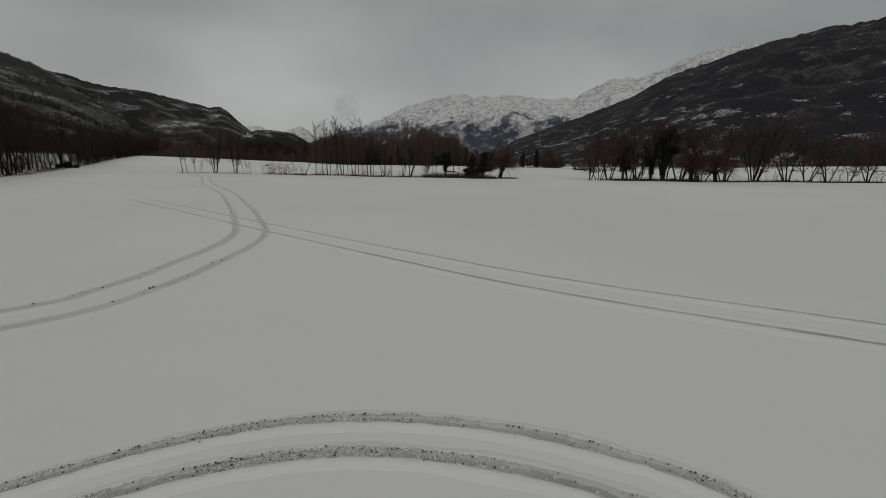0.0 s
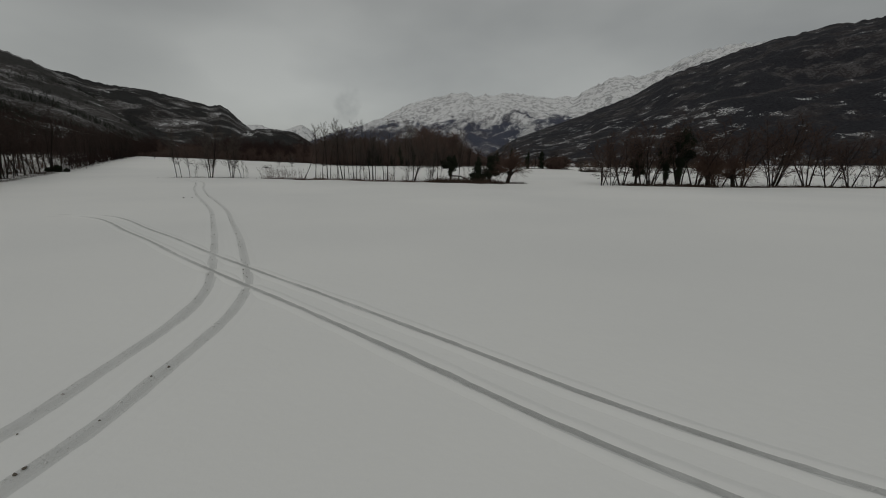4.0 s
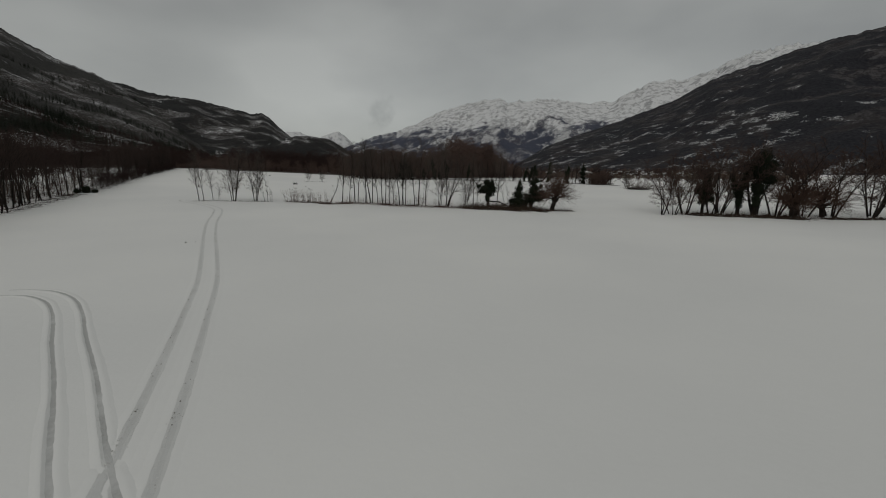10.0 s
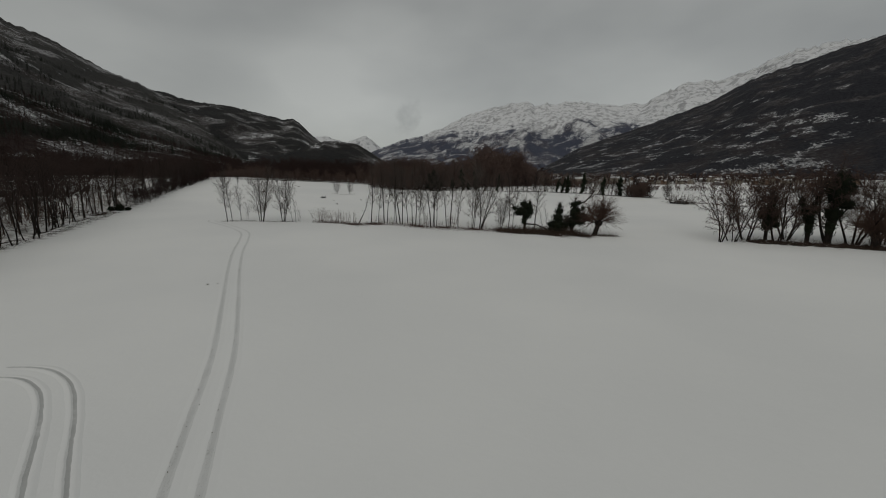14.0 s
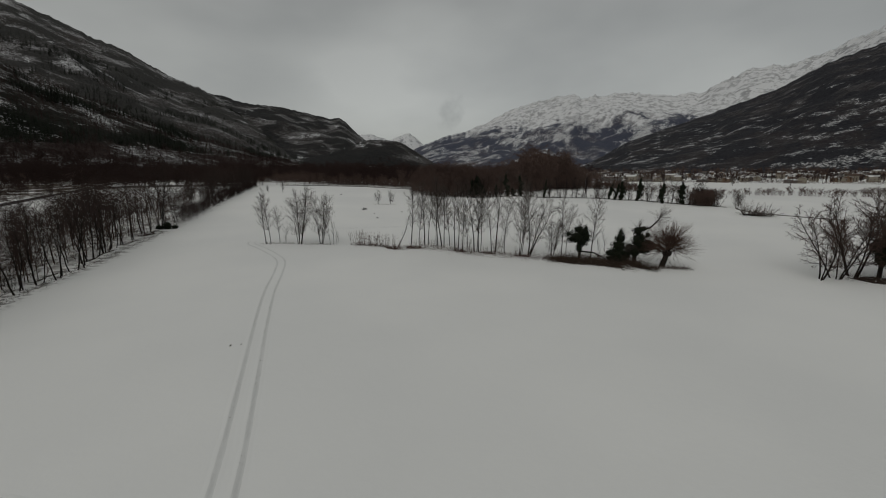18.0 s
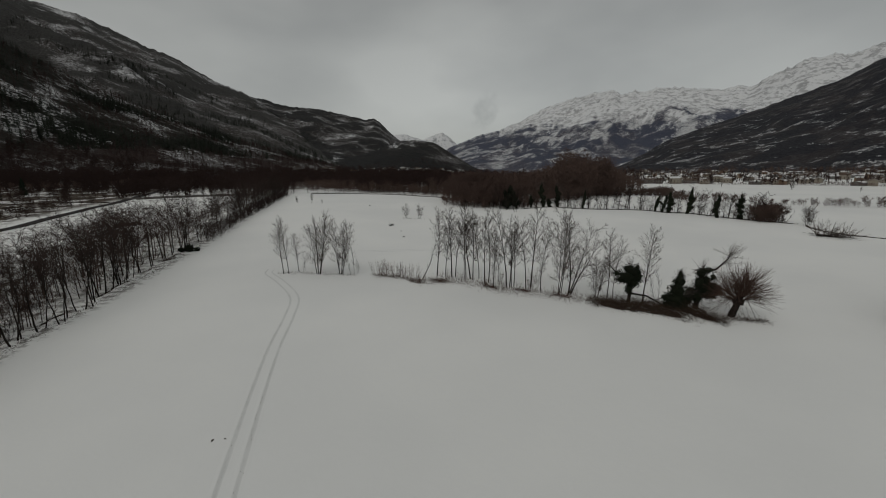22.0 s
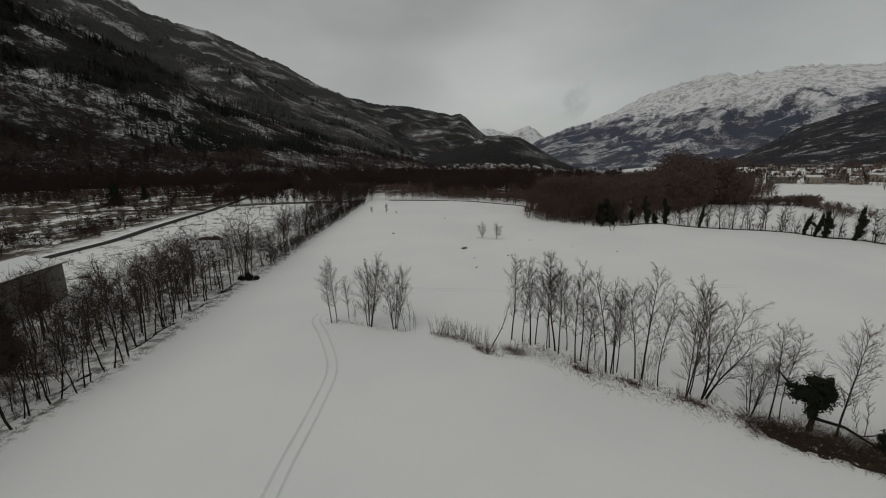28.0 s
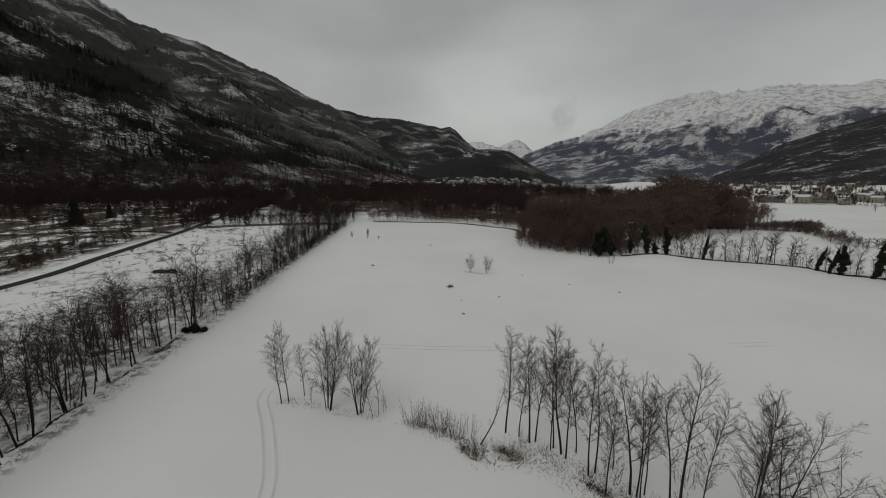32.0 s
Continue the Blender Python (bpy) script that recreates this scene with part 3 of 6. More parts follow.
def grow(seed, height=12.0, stems=1, spread=0.26, first=0.28, n1=20, n2=8, n3=2, r=0.13, up=0.10, fan=0.10, twig=0.008, away=(0.5, 0.95), wob=0.04, foot=0.3, lean=(0, 0), taper=0.5):
    """A leafless tree: segments of the wood of each stem, and of its twigs."""
    rng = np.random.default_rng(seed)
    wood, twigs = [], []
    for s in range(stems):
        az = rng.uniform(0, 6.28) + s * 6.28 / stems
        off = np.array([math.cos(az), math.sin(az), 0]) * (foot * rng.uniform(0.4, 1.2) if stems > 1 else 0)
        h = height * (1 if s == 0 else rng.uniform(0.78, 0.98))
        d = np.array([math.cos(az) * fan * (stems > 1) + lean[0], math.sin(az) * fan * (stems > 1) + lean[1], 1.0])
        rs = r * rng.uniform(0.75, 1.1)
        pts, rad = limb(rng, off - [0, 0, 0.25], d, h, rs, rs * 0.10, 9, 0.015, wob)
        stem = to_segs(pts, rad)
        wood.append(stem)
        tops = np.linspace(first, 0.985, n1) + rng.uniform(-0.02, 0.02, n1)
        for i, t in enumerate(tops):
            k = min(int(t * 9), 8)
            p = pts[k] + (pts[k + 1] - pts[k]) * (t * 9 - k)
            ax = pts[k + 1] - pts[k]
            low = (t - first) / (1 - first)
            length = height * spread * (0.55 + 0.9 * low if low < 0.4 else 0.91 - taper * (low - 0.4) / 0.6) * rng.uniform(0.65, 1.2)
            b = tilt_dir(ax, rng.uniform(*away), i * 2.4 + rng.uniform(-0.5, 0.5))
            q, qr = limb(rng, p, b, length, max(rs * 0.34 * (1 - 0.6 * t), twig * 2.2), twig * 0.9, 4, up, 0.11)
            stem += to_segs(q, qr)
            for j in range(n2):
                t2 = (j + rng.uniform(0.2, 1.0)) / n2 * 0.85 + 0.15
                k2 = min(int(t2 * 4), 3)
                p2 = q[k2] + (q[k2 + 1] - q[k2]) * (t2 * 4 - k2)
                b2 = tilt_dir(q[k2 + 1] - q[k2], rng.uniform(0.35, 0.9), rng.uniform(0, 6.28)) + [0, 0, up]
                l2 = length * rng.uniform(0.22, 0.48) * (1.25 - 0.5 * t2)
                e2 = p2 + b2 / np.linalg.norm(b2) * l2
                twigs.append([*p2, *e2, twig * 1.25, 0])
                for _ in range(n3):
                    p3 = p2 + (e2 - p2) * rng.uniform(0.2, 0.8)
                    b3 = tilt_dir(e2 - p2, rng.uniform(0.35, 0.8), rng.uniform(0, 6.28)) + [0, 0, up]
                    twigs.append([*p3, *(p3 + b3 / np.linalg.norm(b3) * l2 * rng.uniform(0.35, 0.7)), twig, 0])
    return wood, twigs


def mesh_of(name, data, material):
    me = bpy.data.meshes.new(name)
    me.from_pydata(data[0], [], data[1])
    me.materials.append(material)
    return me


class Kind:
    """A few shapes of one kind of tree, whose meshes the single trees share."""

    def __init__(self, name, bark, twig, shapes):
        self.name, self.size = name, []
        self.meshes = []
        for wood, twigs in shapes:
            whole = sum(wood, [])
            woods = wood if len(wood) < 6 else [whole]
            self.meshes.append([mesh_of("trunk" if len(wood) < 6 else "stem_tuft", prisms(w, 4), bark) for w in woods] + [mesh_of("crown", prisms(twigs, 3), twig)])
            self.size.append(max(s[5] for s in whole + twigs))

    def plant(self, x, y, height, label, group, which=None, turn=None, name=None, category="tree"):
        n = len(PLANTED)
        which = (n * 7 + 3) % len(self.meshes) if which is None else which
        root = tagged(new(name or self.name), label, category, group)
        k = height / self.size[which]
        root.matrix_world = pose(x, y, ground_at(x, y), 0, 0, (n * 137.5) % 360 if turn is None else turn) @ Matrix.Scale(k, 4)
        for me in self.meshes[which]:
            ob = new(me.name.split(".")[0], me)
            ob.parent = root
            if ob.name.startswith("stem_tuft"):
                ob["kind"] = "stuff"
        PLANTED.append(root)
        return root


PLANTED = []
ALDER = Kind("alder_tree", M_BARK, M_TWIG, [grow(100 + i, 13, (1, 2, 2, 1, 2, 3)[i], 0.27, (0.30, 0.33, 0.30, 0.26, 0.34, 0.32)[i], (34, 24, 22, 32, 24, 17)[i], 11, 4, 0.125, 0.05, 0.08, 0.0108, (0.46, 0.88), 0.035, 0.45, taper=0.5) for i in range(6)])
SPREADING = Kind("ash_tree", M_BARK, M_TWIG, [grow(200 + i, 12, (3, 7, 6)[i], (0.29, 0.34, 0.32)[i], 0.18, (22, 15, 16)[i], 11, 4, 0.10, 0.06, (0.16, 0.19, 0.18)[i], 0.0108, (0.38, 0.85), 0.025, 0.4, taper=0.38) for i in range(3)])
BROAD = Kind("ash_tree", M_BARK, M_TWIG, [grow(233, 12, 3, 0.40, 0.22, 18, 12, 4, 0.15, 0.055, 0.22, 0.0105, (0.45, 0.95), 0.04, 0.5, (0.10, -0.03), 0.34)])
DOME = Kind("spreading_tree", M_BARK_DARK, M_TWIG_BROWN, [grow(220 + i, 9, 4, 0.38, 0.22, (14, 16, 13)[i], 12, 4, 0.12, 0.02, 0.32, 0.0145, (0.4, 1.05), 0.05, 0.5, taper=0.35) for i in range(3)])
HEDGE = Kind("hedge_tree", M_BARK_DARK, M_TWIG_DARK, [grow(300 + i, 12.5, (1, 1, 2, 1, 3, 1, 2)[i], 0.33, (0.36, 0.30, 0.34, 0.40, 0.28, 0.34, 0.3)[i], (24, 28, 15, 20, 11, 26, 16)[i], 9, 2, 0.13, 0.06, 0.12, 0.015, (0.5, 1.15), 0.08, 0.5,
              ((0.1, 0), (0, 0.12), (0, 0), (-0.16, 0.05), (0, 0), (0.05, -0.12), (0, 0))[i], 0.35) for i in range(7)])
BACK = Kind("hedge_tree", M_BARK_DARK, M_TWIG_DARK, [grow(350 + i, 12, (1, 1, 2, 1)[i], 0.36, 0.26, (18, 20, 11, 16)[i], 6, 1, 0.16, 0.07, 0.12, 0.026, (0.5, 1.15), 0.08, 0.5, taper=0.35) for i in range(4)])
SHRUB = Kind("shrub", M_TWIG_RED, M_TWIG_RED, [grow(400 + i, 3.0, 18, 0.22, 0.2, 4, 3, 1, 0.016, 0.15, 0.2, 0.008, (0.3, 0.7), 0.06, 0.75) for i in range(4)])
THICKET = Kind("thicket_shrub", M_BARK_DARK, M_TWIG_DARK, [grow(450 + i, 4.0, 6, 0.36, 0.12, 5, 3, 1, 0.028, 0.06, 0.35, 0.014, (0.4, 1.0), 0.10, 0.9) for i in range(3)])
FAR_TREE = Kind("hedge_tree", M_BARK_DARK, M_TWIG_DARK, [grow(370 + i, 10, (2, 3, 1)[i], 0.32, 0.28, (14, 10, 22)[i], 7, 1, 0.13, 0.02, 0.14, 0.025, (0.45, 1.15), 0.06, 0.4, taper=0.4) for i in range(3)])
FIELD = Kind("small_tree", M_BARK, M_TWIG, [grow(380 + i, 5, 3, 0.36, 0.22, 16, 8, 2, 0.05, 0.03, 0.12, 0.013, (0.4, 1.1), 0.05, 0.2, taper=0.4) for i in range(2)])
SAPLING = Kind("sapling", M_BARK, M_TWIG, [grow(480 + i, 5.0, 2, 0.24, 0.25, 12, 5, 2, 0.040, 0.1, 0.1, 0.009, (0.4, 0.9), 0.06, 0.4) for i in range(2)])


# the row of alders across the meadow
ROW = "row of alders across the meadow"
for i, (x, y, h) in enumerate([(-12.5, 133.3, 12.3), (-11.0, 133.1, 11.8), (-9.7, 132.8, 12.5), (-7.2, 132.2, 13.1), (-6.2, 131.8, 13.3), (-5.1, 132.6, 12.2), (-3.6, 130.0, 13.0), (-2.4, 128.1, 9.3),
                               (-1.7, 131.3, 8.4), (-0.1, 128.9, 13.0), (0.6, 128.8, 11.0), (3.2, 128.3, 13.5), (4.9, 127.6, 11.5)]):
    ALDER.plant(x, y, h, "slender bare alder rising from the snow in a row", ROW, (0, 3, 1, 2, 1, 3, 4, 0, 3, 2, 4, 1, 3)[i])
SPREADING.plant(7.4, 126.8, 13.6, "tall bare ash with several stems at the row's end", ROW, 0, 40)
BROAD.plant(8.8, 126.9, 11.8, "wide bare ash with arching limbs at the row's end", ROW, 0, 0)
SHRUB.plant(4.4, 131.6, 2.8, "reddish bare shrub between the alder stems", "shrubs under the alders", 0, category="shrub")
for x, y, h in [(-10.4, 131.9, 1.6), (-8.2, 131.3, 1.4), (-3.9, 128.9, 1.8), (-0.8, 127.9, 1.5), (1.6, 127.8, 1.3), (3.6, 127.2, 2.3), (7.0, 125.9, 1.6), (9.6, 125.9, 1.4)]:
    SHRUB.plant(x, y, h, "low reddish shoots at the alders' feet", "shrubs under the alders", category="shrub")
SHRUB.plant(-2.0, 129.6, 2.6, "reddish bare shrub between the alder stems", "shrubs under the alders", 1, category="shrub")

# the clump beside the tyre tracks
for i, (x, y, h) in enumerate([(-39.4, 129.0, 9.8), (-38.8, 129.6, 10.6), (-37.9, 131.4, 7.2)]):
    ALDER.plant(x, y, h, "slim bare young alder in a small clump", "clump beside the tracks", (0, 3, 0)[i])
SPREADING.plant(-33.3, 129.9, 11.8, "round-headed bare ash with many stems from one foot", "clump beside the tracks", 1, 10)
SPREADING.plant(-29.4, 130.7, 10.2, "bare ash with crowded upright stems", "clump beside the tracks", 2, 130)
SAPLING.plant(-27.3, 130.8, 6.4, "thin bare sapling beside the clump", "clump beside the tracks", 0)
SAPLING.plant(-26.7, 132.0, 2.8, "small bare sapling standing alone in snow", "clump beside the tracks", 1)
SAPLING.plant(-36.5, 130.5, 3.8, "thin bare sapling beside the clump", "clump beside the tracks", 1)
for x, y, h in [(-22.6, 131.1, 3.1), (-21.9, 131.4, 2.6), (-21.0, 132.3, 2.3), (-19.5, 131.3, 2.8), (-18.6, 131.7, 2.2), (-17.3, 130.7, 2.4), (-16.1, 131.4, 2.6), (-14.3, 129.2, 1.7), (-11.6, 130.4, 1.6), (-19.3, 129.9, 1.0)]:
    SHRUB.plant(x, y, h, "low tuft of bare reddish willow shoots", "willow tufts along the row", category="shrub")
for x, y in ((-34.3, 193.4), (-29.9, 193.9)):
    FIELD.plant(x, y, 5.2, "small bare bushy tree standing alone in snow", "two small trees in the field", 1)


def single(name, label, category, x, y, pieces, group="", z=0.0, turn=0.0):
    """One plant of its own shape; pieces are (part name, mesh data, material)."""
    root = tagged(new(name), label, category, group)
    root.matrix_world = pose(x, y, ground_at(x, y) + z, 0, 0, turn)
    for nm, data, m in pieces:
        part(nm, data, m, root)
    return root


# a trunk that leans out of the row
wood, twigs = grow(801, 7.0, 1, 0.20, 0.35, 9, 4, 4, 0.10, 0.1, lean=(0.42, 0.1))
single("leaning_tree", "bare alder leaning out of the row", "tree", -14.7, 130.5, [("trunk", prisms(wood[0], 5), M_BARK), ("crown", prisms(twigs, 3), M_TWIG)], ROW)


def leaves(rng, centres, radii, count, size):
    """Small leaf cards thrown over a few lumps, thickest at their skins."""
    c, r = np.array(centres, float), np.array(radii, float)
    weight = r.prod(1) ** (2 / 3)
    pick = rng.choice(len(c), count, p=weight / weight.sum())
    d = rng.standard_normal((count, 3))
    d /= np.linalg.norm(d, axis=1)[:, None]
    lump = 1 + 0.22 * np.sin(d[:, 0] * 5 + pick) * np.sin(d[:, 1] * 6 + 1) + 0.15 * np.sin(d[:, 2] * 9)
    p = c[pick] + d * r[pick] * (lump * rng.uniform(0.68, 1.14, count))[:, None]
    u = rng.standard_normal((count, 3))
    u /= np.linalg.norm(u, axis=1)[:, None]
    w = np.cross(u, d)
    s = size * rng.uniform(0.6, 1.3, count)[:, None]
    v = np.stack([p - u * s, p + w * s * 0.7, p + u * s, p - w * s * 0.7], 1).reshape(-1, 3)
    return v.tolist(), (np.arange(count)[:, None] * 4 + np.arange(4)[None]).tolist()


def lumps(centres, radii, seed, detail=2, depth=0.16):
    """Uneven rounded lumps joined into one mesh."""
    bm = bmesh.new()
    for i, (c, r) in enumerate(zip(centres, radii)):
        got = bmesh.ops.create_icosphere(bm, subdivisions=detail, radius=1.0)
        for v in got["verts"]:
            k = 1 + depth * 2 * noise.noise(v.co * 1.9 + Vector((seed, i * 3.1, 0))) + depth * noise.noise(v.co * 5 + Vector((i, seed, 2)))
            v.co = Vector((v.co.x * r[0] * k + c[0], v.co.y * r[1] * k + c[1], v.co.z * r[2] * k + c[2]))
    return bm


def ivy_tree(x, y, label, group, trunk, centres, radii, seed, count=2600, size=0.13, crown=None, turn=0.0):
    """A tree smothered in ivy: trunk segments, lumps of ivy, and bare twigs above."""
    rng = np.random.default_rng(seed)
    pieces = [("trunk", prisms(trunk, 6), M_BARK_DARK), ("ivy", leaves(rng, centres, radii, count, size), M_IVY)]
    root = single("ivy_clad_tree", label, "tree", x, y, pieces, group, 0, turn)
    core = part("ivy_mass", lumps(centres, [tuple(0.74 * v for v in r) for r in radii], seed, 2, 0.26), M_IVY, root)
    if crown:
        part("crown", prisms(crown, 3), M_TWIG, root)
    return root


def spray(rng, p, d, length, count, spread, twig=0.012, m=4, up=0.05, side=3):
    """Shoots that fan out from one place, each with a few side twigs."""
    out = []
    for _ in range(count):
        b = np.array(d, float) + spread * rng.standard_normal(3)
        b /= np.linalg.norm(b)
        l = length * rng.uniform(0.55, 1.1)
        q, r = limb(rng, np.array(p) + 0.1 * rng.standard_normal(3), b, l, twig * 1.5, twig * 0.7, m, up, 0.08)
        out += to_segs(q, r)
        for _ in range(side):
            k = rng.integers(1, m)
            e = q[k] + tilt_dir(q[k + 1] - q[k], rng.uniform(0.3, 0.7), rng.uniform(0, 6.28)) * l * rng.uniform(0.15, 0.4)
            out.append([*q[k], *e, twig * 0.8, 0])
    return out


def bramble(label, outline_pts, half, height, seed, count, group="bramble banks", dark=M_BRAMBLE, bank=True):
    """A low bank of dead brambles and earth along a line."""
    rng = np.random.default_rng(seed)
    line = curve_points(outline_pts, 0.4)
    bm = bmesh.new()
    rings = []
    for i, (x, y) in enumerate(line):
        d = line[min(i + 1, len(line) - 1)] - line[max(i - 1, 0)]
        d /= np.linalg.norm(d) + 1e-9
        taper = min(1.0, 0.15 + min(i, len(line) - 1 - i) * 0.22)
        ring = []
        edge = 1 + 0.5 * noise.noise(Vector((x * 0.7, y * 0.7, seed)))
        for s in np.linspace(-1, 1, 9):
            px, py = x - d[1] * s * half * edge * taper * rng.uniform(0.85, 1.12), y + d[0] * s * half * edge * taper * rng.uniform(0.85, 1.12)
            h = (1 - s * s) * height * taper * (0.28 + 0.55 * abs(noise.noise(Vector((px * 0.9, py * 0.9, 3.0)))) + 0.2 * rng.uniform(-1, 1)) - 0.08
            ring.append(bm.verts.new((px, py, ground_at(px, py) + h)))
        rings.append(ring)
    for a, b in zip(rings[:-1], rings[1:]):
        for i in range(8):
            bm.faces.new((a[i], a[i + 1], b[i + 1], b[i]))
    me = bpy.data.meshes.new("earth_bank")
    bm.to_mesh(me)
    bm.free()
    root = tagged(new("bramble_bank"), label, "brambles", group)
    if bank:
        part("earth", me, M_EARTH, root)
    segs = []
    for _ in range(count):
        i = rng.integers(0, len(line))
        s = rng.normal(0, 0.5)
        x, y = line[i] + rng.normal(0, half * 0.55, 2)
        p = np.array([x, y, ground_at(x, y) - 0.03])
        b = np.array([rng.normal(0, 0.8), rng.normal(0, 0.8), 1.0])
        q, r = limb(rng, p, b / np.linalg.norm(b), height * rng.uniform(0.5, 1.3), 0.014, 0.007, 3, -0.20, 0.18)
        segs += to_segs(q, r)
    tagged(part("stem_tangle", prisms(segs, 3), dark, root), kind="stuff")
    return root


def make_earth():
    n = Nodes("earth_and_dead_grass", 0.95, 0.05)
    g = n.noise(3.0, 6, 0.7)
    n.bump(g, 0.8, 0.1)
    col = n.mix(g, (0.018, 0.013, 0.010), (0.055, 0.040, 0.030))
    return n.done(n.mix(n.step(n.noise(2.0, 6, 0.75), 0.58, 0.66), col, (0.68, 0.68, 0.67)))


M_EARTH = make_earth()

# ---- the island of ivied trees and the pollard willow ----
ISLE = "island of ivied trees"
bramble("dark bank of brambles and earth round the ivied trees", [(12.6, 123.2), (14.8, 122.2), (18.0, 121.4), (21.0, 120.2), (22.4, 118.8)], 1.55, 0.9, 51, 2000)
bramble("tangle of tall dead brambles under the ivied trees", [(12.4, 123.6), (15.5, 122.9), (19.0, 122.6), (22.6, 121.6), (25.2, 121.2)], 1.5, 1.5, 50, 2200, bank=False)
bramble("dark earth heap under the ivied trees", [(23.4, 122.0), (24.8, 119.8), (26.0, 118.2)], 1.0, 0.9, 52, 1100)
bramble("grass tufts round the willow's foot", [(26.6, 119.6), (28.4, 119.5), (31.5, 119.0)], 0.9, 0.6, 53, 500, bank=False)
for x, y, h in ((14.0, 124.7, 10.8), (14.9, 125.0, 9.4)):
    ALDER.plant(x, y, h, "slim bare alder beside the ivied trees", ISLE, 3)
SPREADING.plant(12.6, 125.2, 7.0, "bare bushy ash beside the ivied trees", ISLE, 1)
SAPLING.plant(20.6, 124.6, 5.0, "bare sapling behind the ivied trees", ISLE, 0)
ALDER.plant(18.5, 123.6, 11.4, "bare alder with an open feathery crown", ISLE, 0)
rng1 = np.random.default_rng(60)
tr = [[0, 0, -0.3, 0.2, 0, 1.6, 0.24, 0.2], [0.2, 0, 1.6, -0.3, 0, 3.6, 0.2, 0.16], [-0.3, 0, 3.4, -2.0, 0.2, 4.4, 0.14, 0.10], [-2.0, 0.2, 4.4, -2.8, 0.3, 5.4, 0.1, 0.05],
      [0.3, 0, 1.3, 2.2, -0.5, 1.2, 0.15, 0.12], [2.2, -0.5, 1.2, 4.4, -1.2, 0.1, 0.12, 0.07], [3.2, -0.8, 0.75, 4.6, -0.6, 1.1, 0.06, 0.03]]
ivy_tree(16.7, 124.0, "leaning trunk smothered in dark ivy with a broken limb", ISLE, tr,
         [(0.0, 0, 2.0), (-0.5, 0, 3.6), (0.5, 0, 4.4), (-0.2, 0, 4.9), (-1.7, 0.1, 4.1), (0.5, 0, 2.9), (0.9, 0, 5.0), (1.0, 0.1, 3.6), (-1.2, 0, 3.3)], [(0.55, 0.5, 0.9), (1.25, 1.1, 1.0), (0.9, 0.9, 0.8), (0.7, 0.7, 0.6), (0.6, 0.4, 0.35), (0.9, 0.8, 0.8), (0.35, 0.35, 0.6), (0.8, 0.7, 0.8), (0.6, 0.5, 0.5)],
         61, 3000, 0.12, spray(rng1, (-2.6, 0.3, 5.0), (-0.5, 0, 0.8), 1.8, 16, 0.5) + spray(rng1, (0, 0, 5), (0, 0, 1), 1.8, 22, 0.5))
tr = [[0, 0, -0.3, 0.1, 0, 2.2, 0.22, 0.18], [0.1, 0, 2.2, 0.3, 0, 4.6, 0.18, 0.08]]
ivy_tree(22.2, 122.2, "stump wrapped in a pointed cone of dark ivy", ISLE, tr, [(0, 0, 1.5), (0.1, 0, 2.7), (0.25, 0, 3.9), (0.3, 0, 4.8), (-1.1, 0, 1.5), (1.0, 0.1, 1.2), (-0.5, 0, 0.6), (0.6, 0, 0.5)],
         [(1.25, 1.1, 1.0), (1.15, 1.0, 1.1), (0.75, 0.7, 0.9), (0.35, 0.35, 0.6), (0.8, 0.7, 0.6), (0.7, 0.6, 0.5), (1.3, 1.0, 0.7), (1.2, 1.0, 0.6)], 62, 2800, 0.12, spray(rng1, (0.3, 0, 4.4), (0.2, 0, 1), 1.5, 26, 0.6) + spray(rng1, (1.0, 0, 2.0), (0.8, 0, 0.8), 1.8, 30, 0.5))
tr = [[0, 0, -0.3, 0.2, 0, 2.2, 0.34, 0.28], [0.2, 0, 2.2, 0.3, 0, 5.2, 0.28, 0.2], [0.3, 0, 5.1, 2.2, 0.4, 5.4, 0.16, 0.12], [2.2, 0.4, 5.4, 3.6, 0.7, 6.8, 0.12, 0.08], [3.6, 0.7, 6.8, 3.9, 0.8, 7.6, 0.08, 0.04], [0.3, 0, 2.6, 1.9, 0.2, 3.2, 0.14, 0.1]]
ivy_tree(25.0, 122.9, "broken old tree hung with dense dark ivy", ISLE, tr, [(0.0, 0, 1.8), (0.2, 0, 3.4), (0.3, 0, 4.9), (0.9, 0.1, 5.3), (1.9, 0.2, 3.0), (1.5, 0.2, 1.9), (2.6, 0.3, 2.5), (-0.9, 0, 2.2), (1.9, 0.3, 4.3), (1.0, 0.1, 2.6), (0.9, 0, 3.9), (-1.2, 0, 1.2)],
         [(0.9, 0.8, 1.1), (0.8, 0.7, 1.1), (0.75, 0.7, 0.75), (1.0, 0.5, 0.4), (0.9, 0.8, 0.8), (1.0, 0.8, 0.7), (0.6, 0.6, 0.7), (0.6, 0.5, 0.9), (0.4, 0.4, 0.5), (1.1, 0.8, 1.0), (0.7, 0.6, 0.7), (0.8, 0.7, 0.9)], 63, 3600, 0.12,
         spray(rng1, (3.8, 0.8, 7.2), (0.5, 0, 0.6), 2.2, 34, 0.6) + spray(rng1, (0.4, 0, 5.4), (0, 0, 1), 1.6, 22, 0.5) + spray(rng1, (3.0, 0.6, 6.2), (0.8, 0, 0.3), 2.6, 24, 0.4))


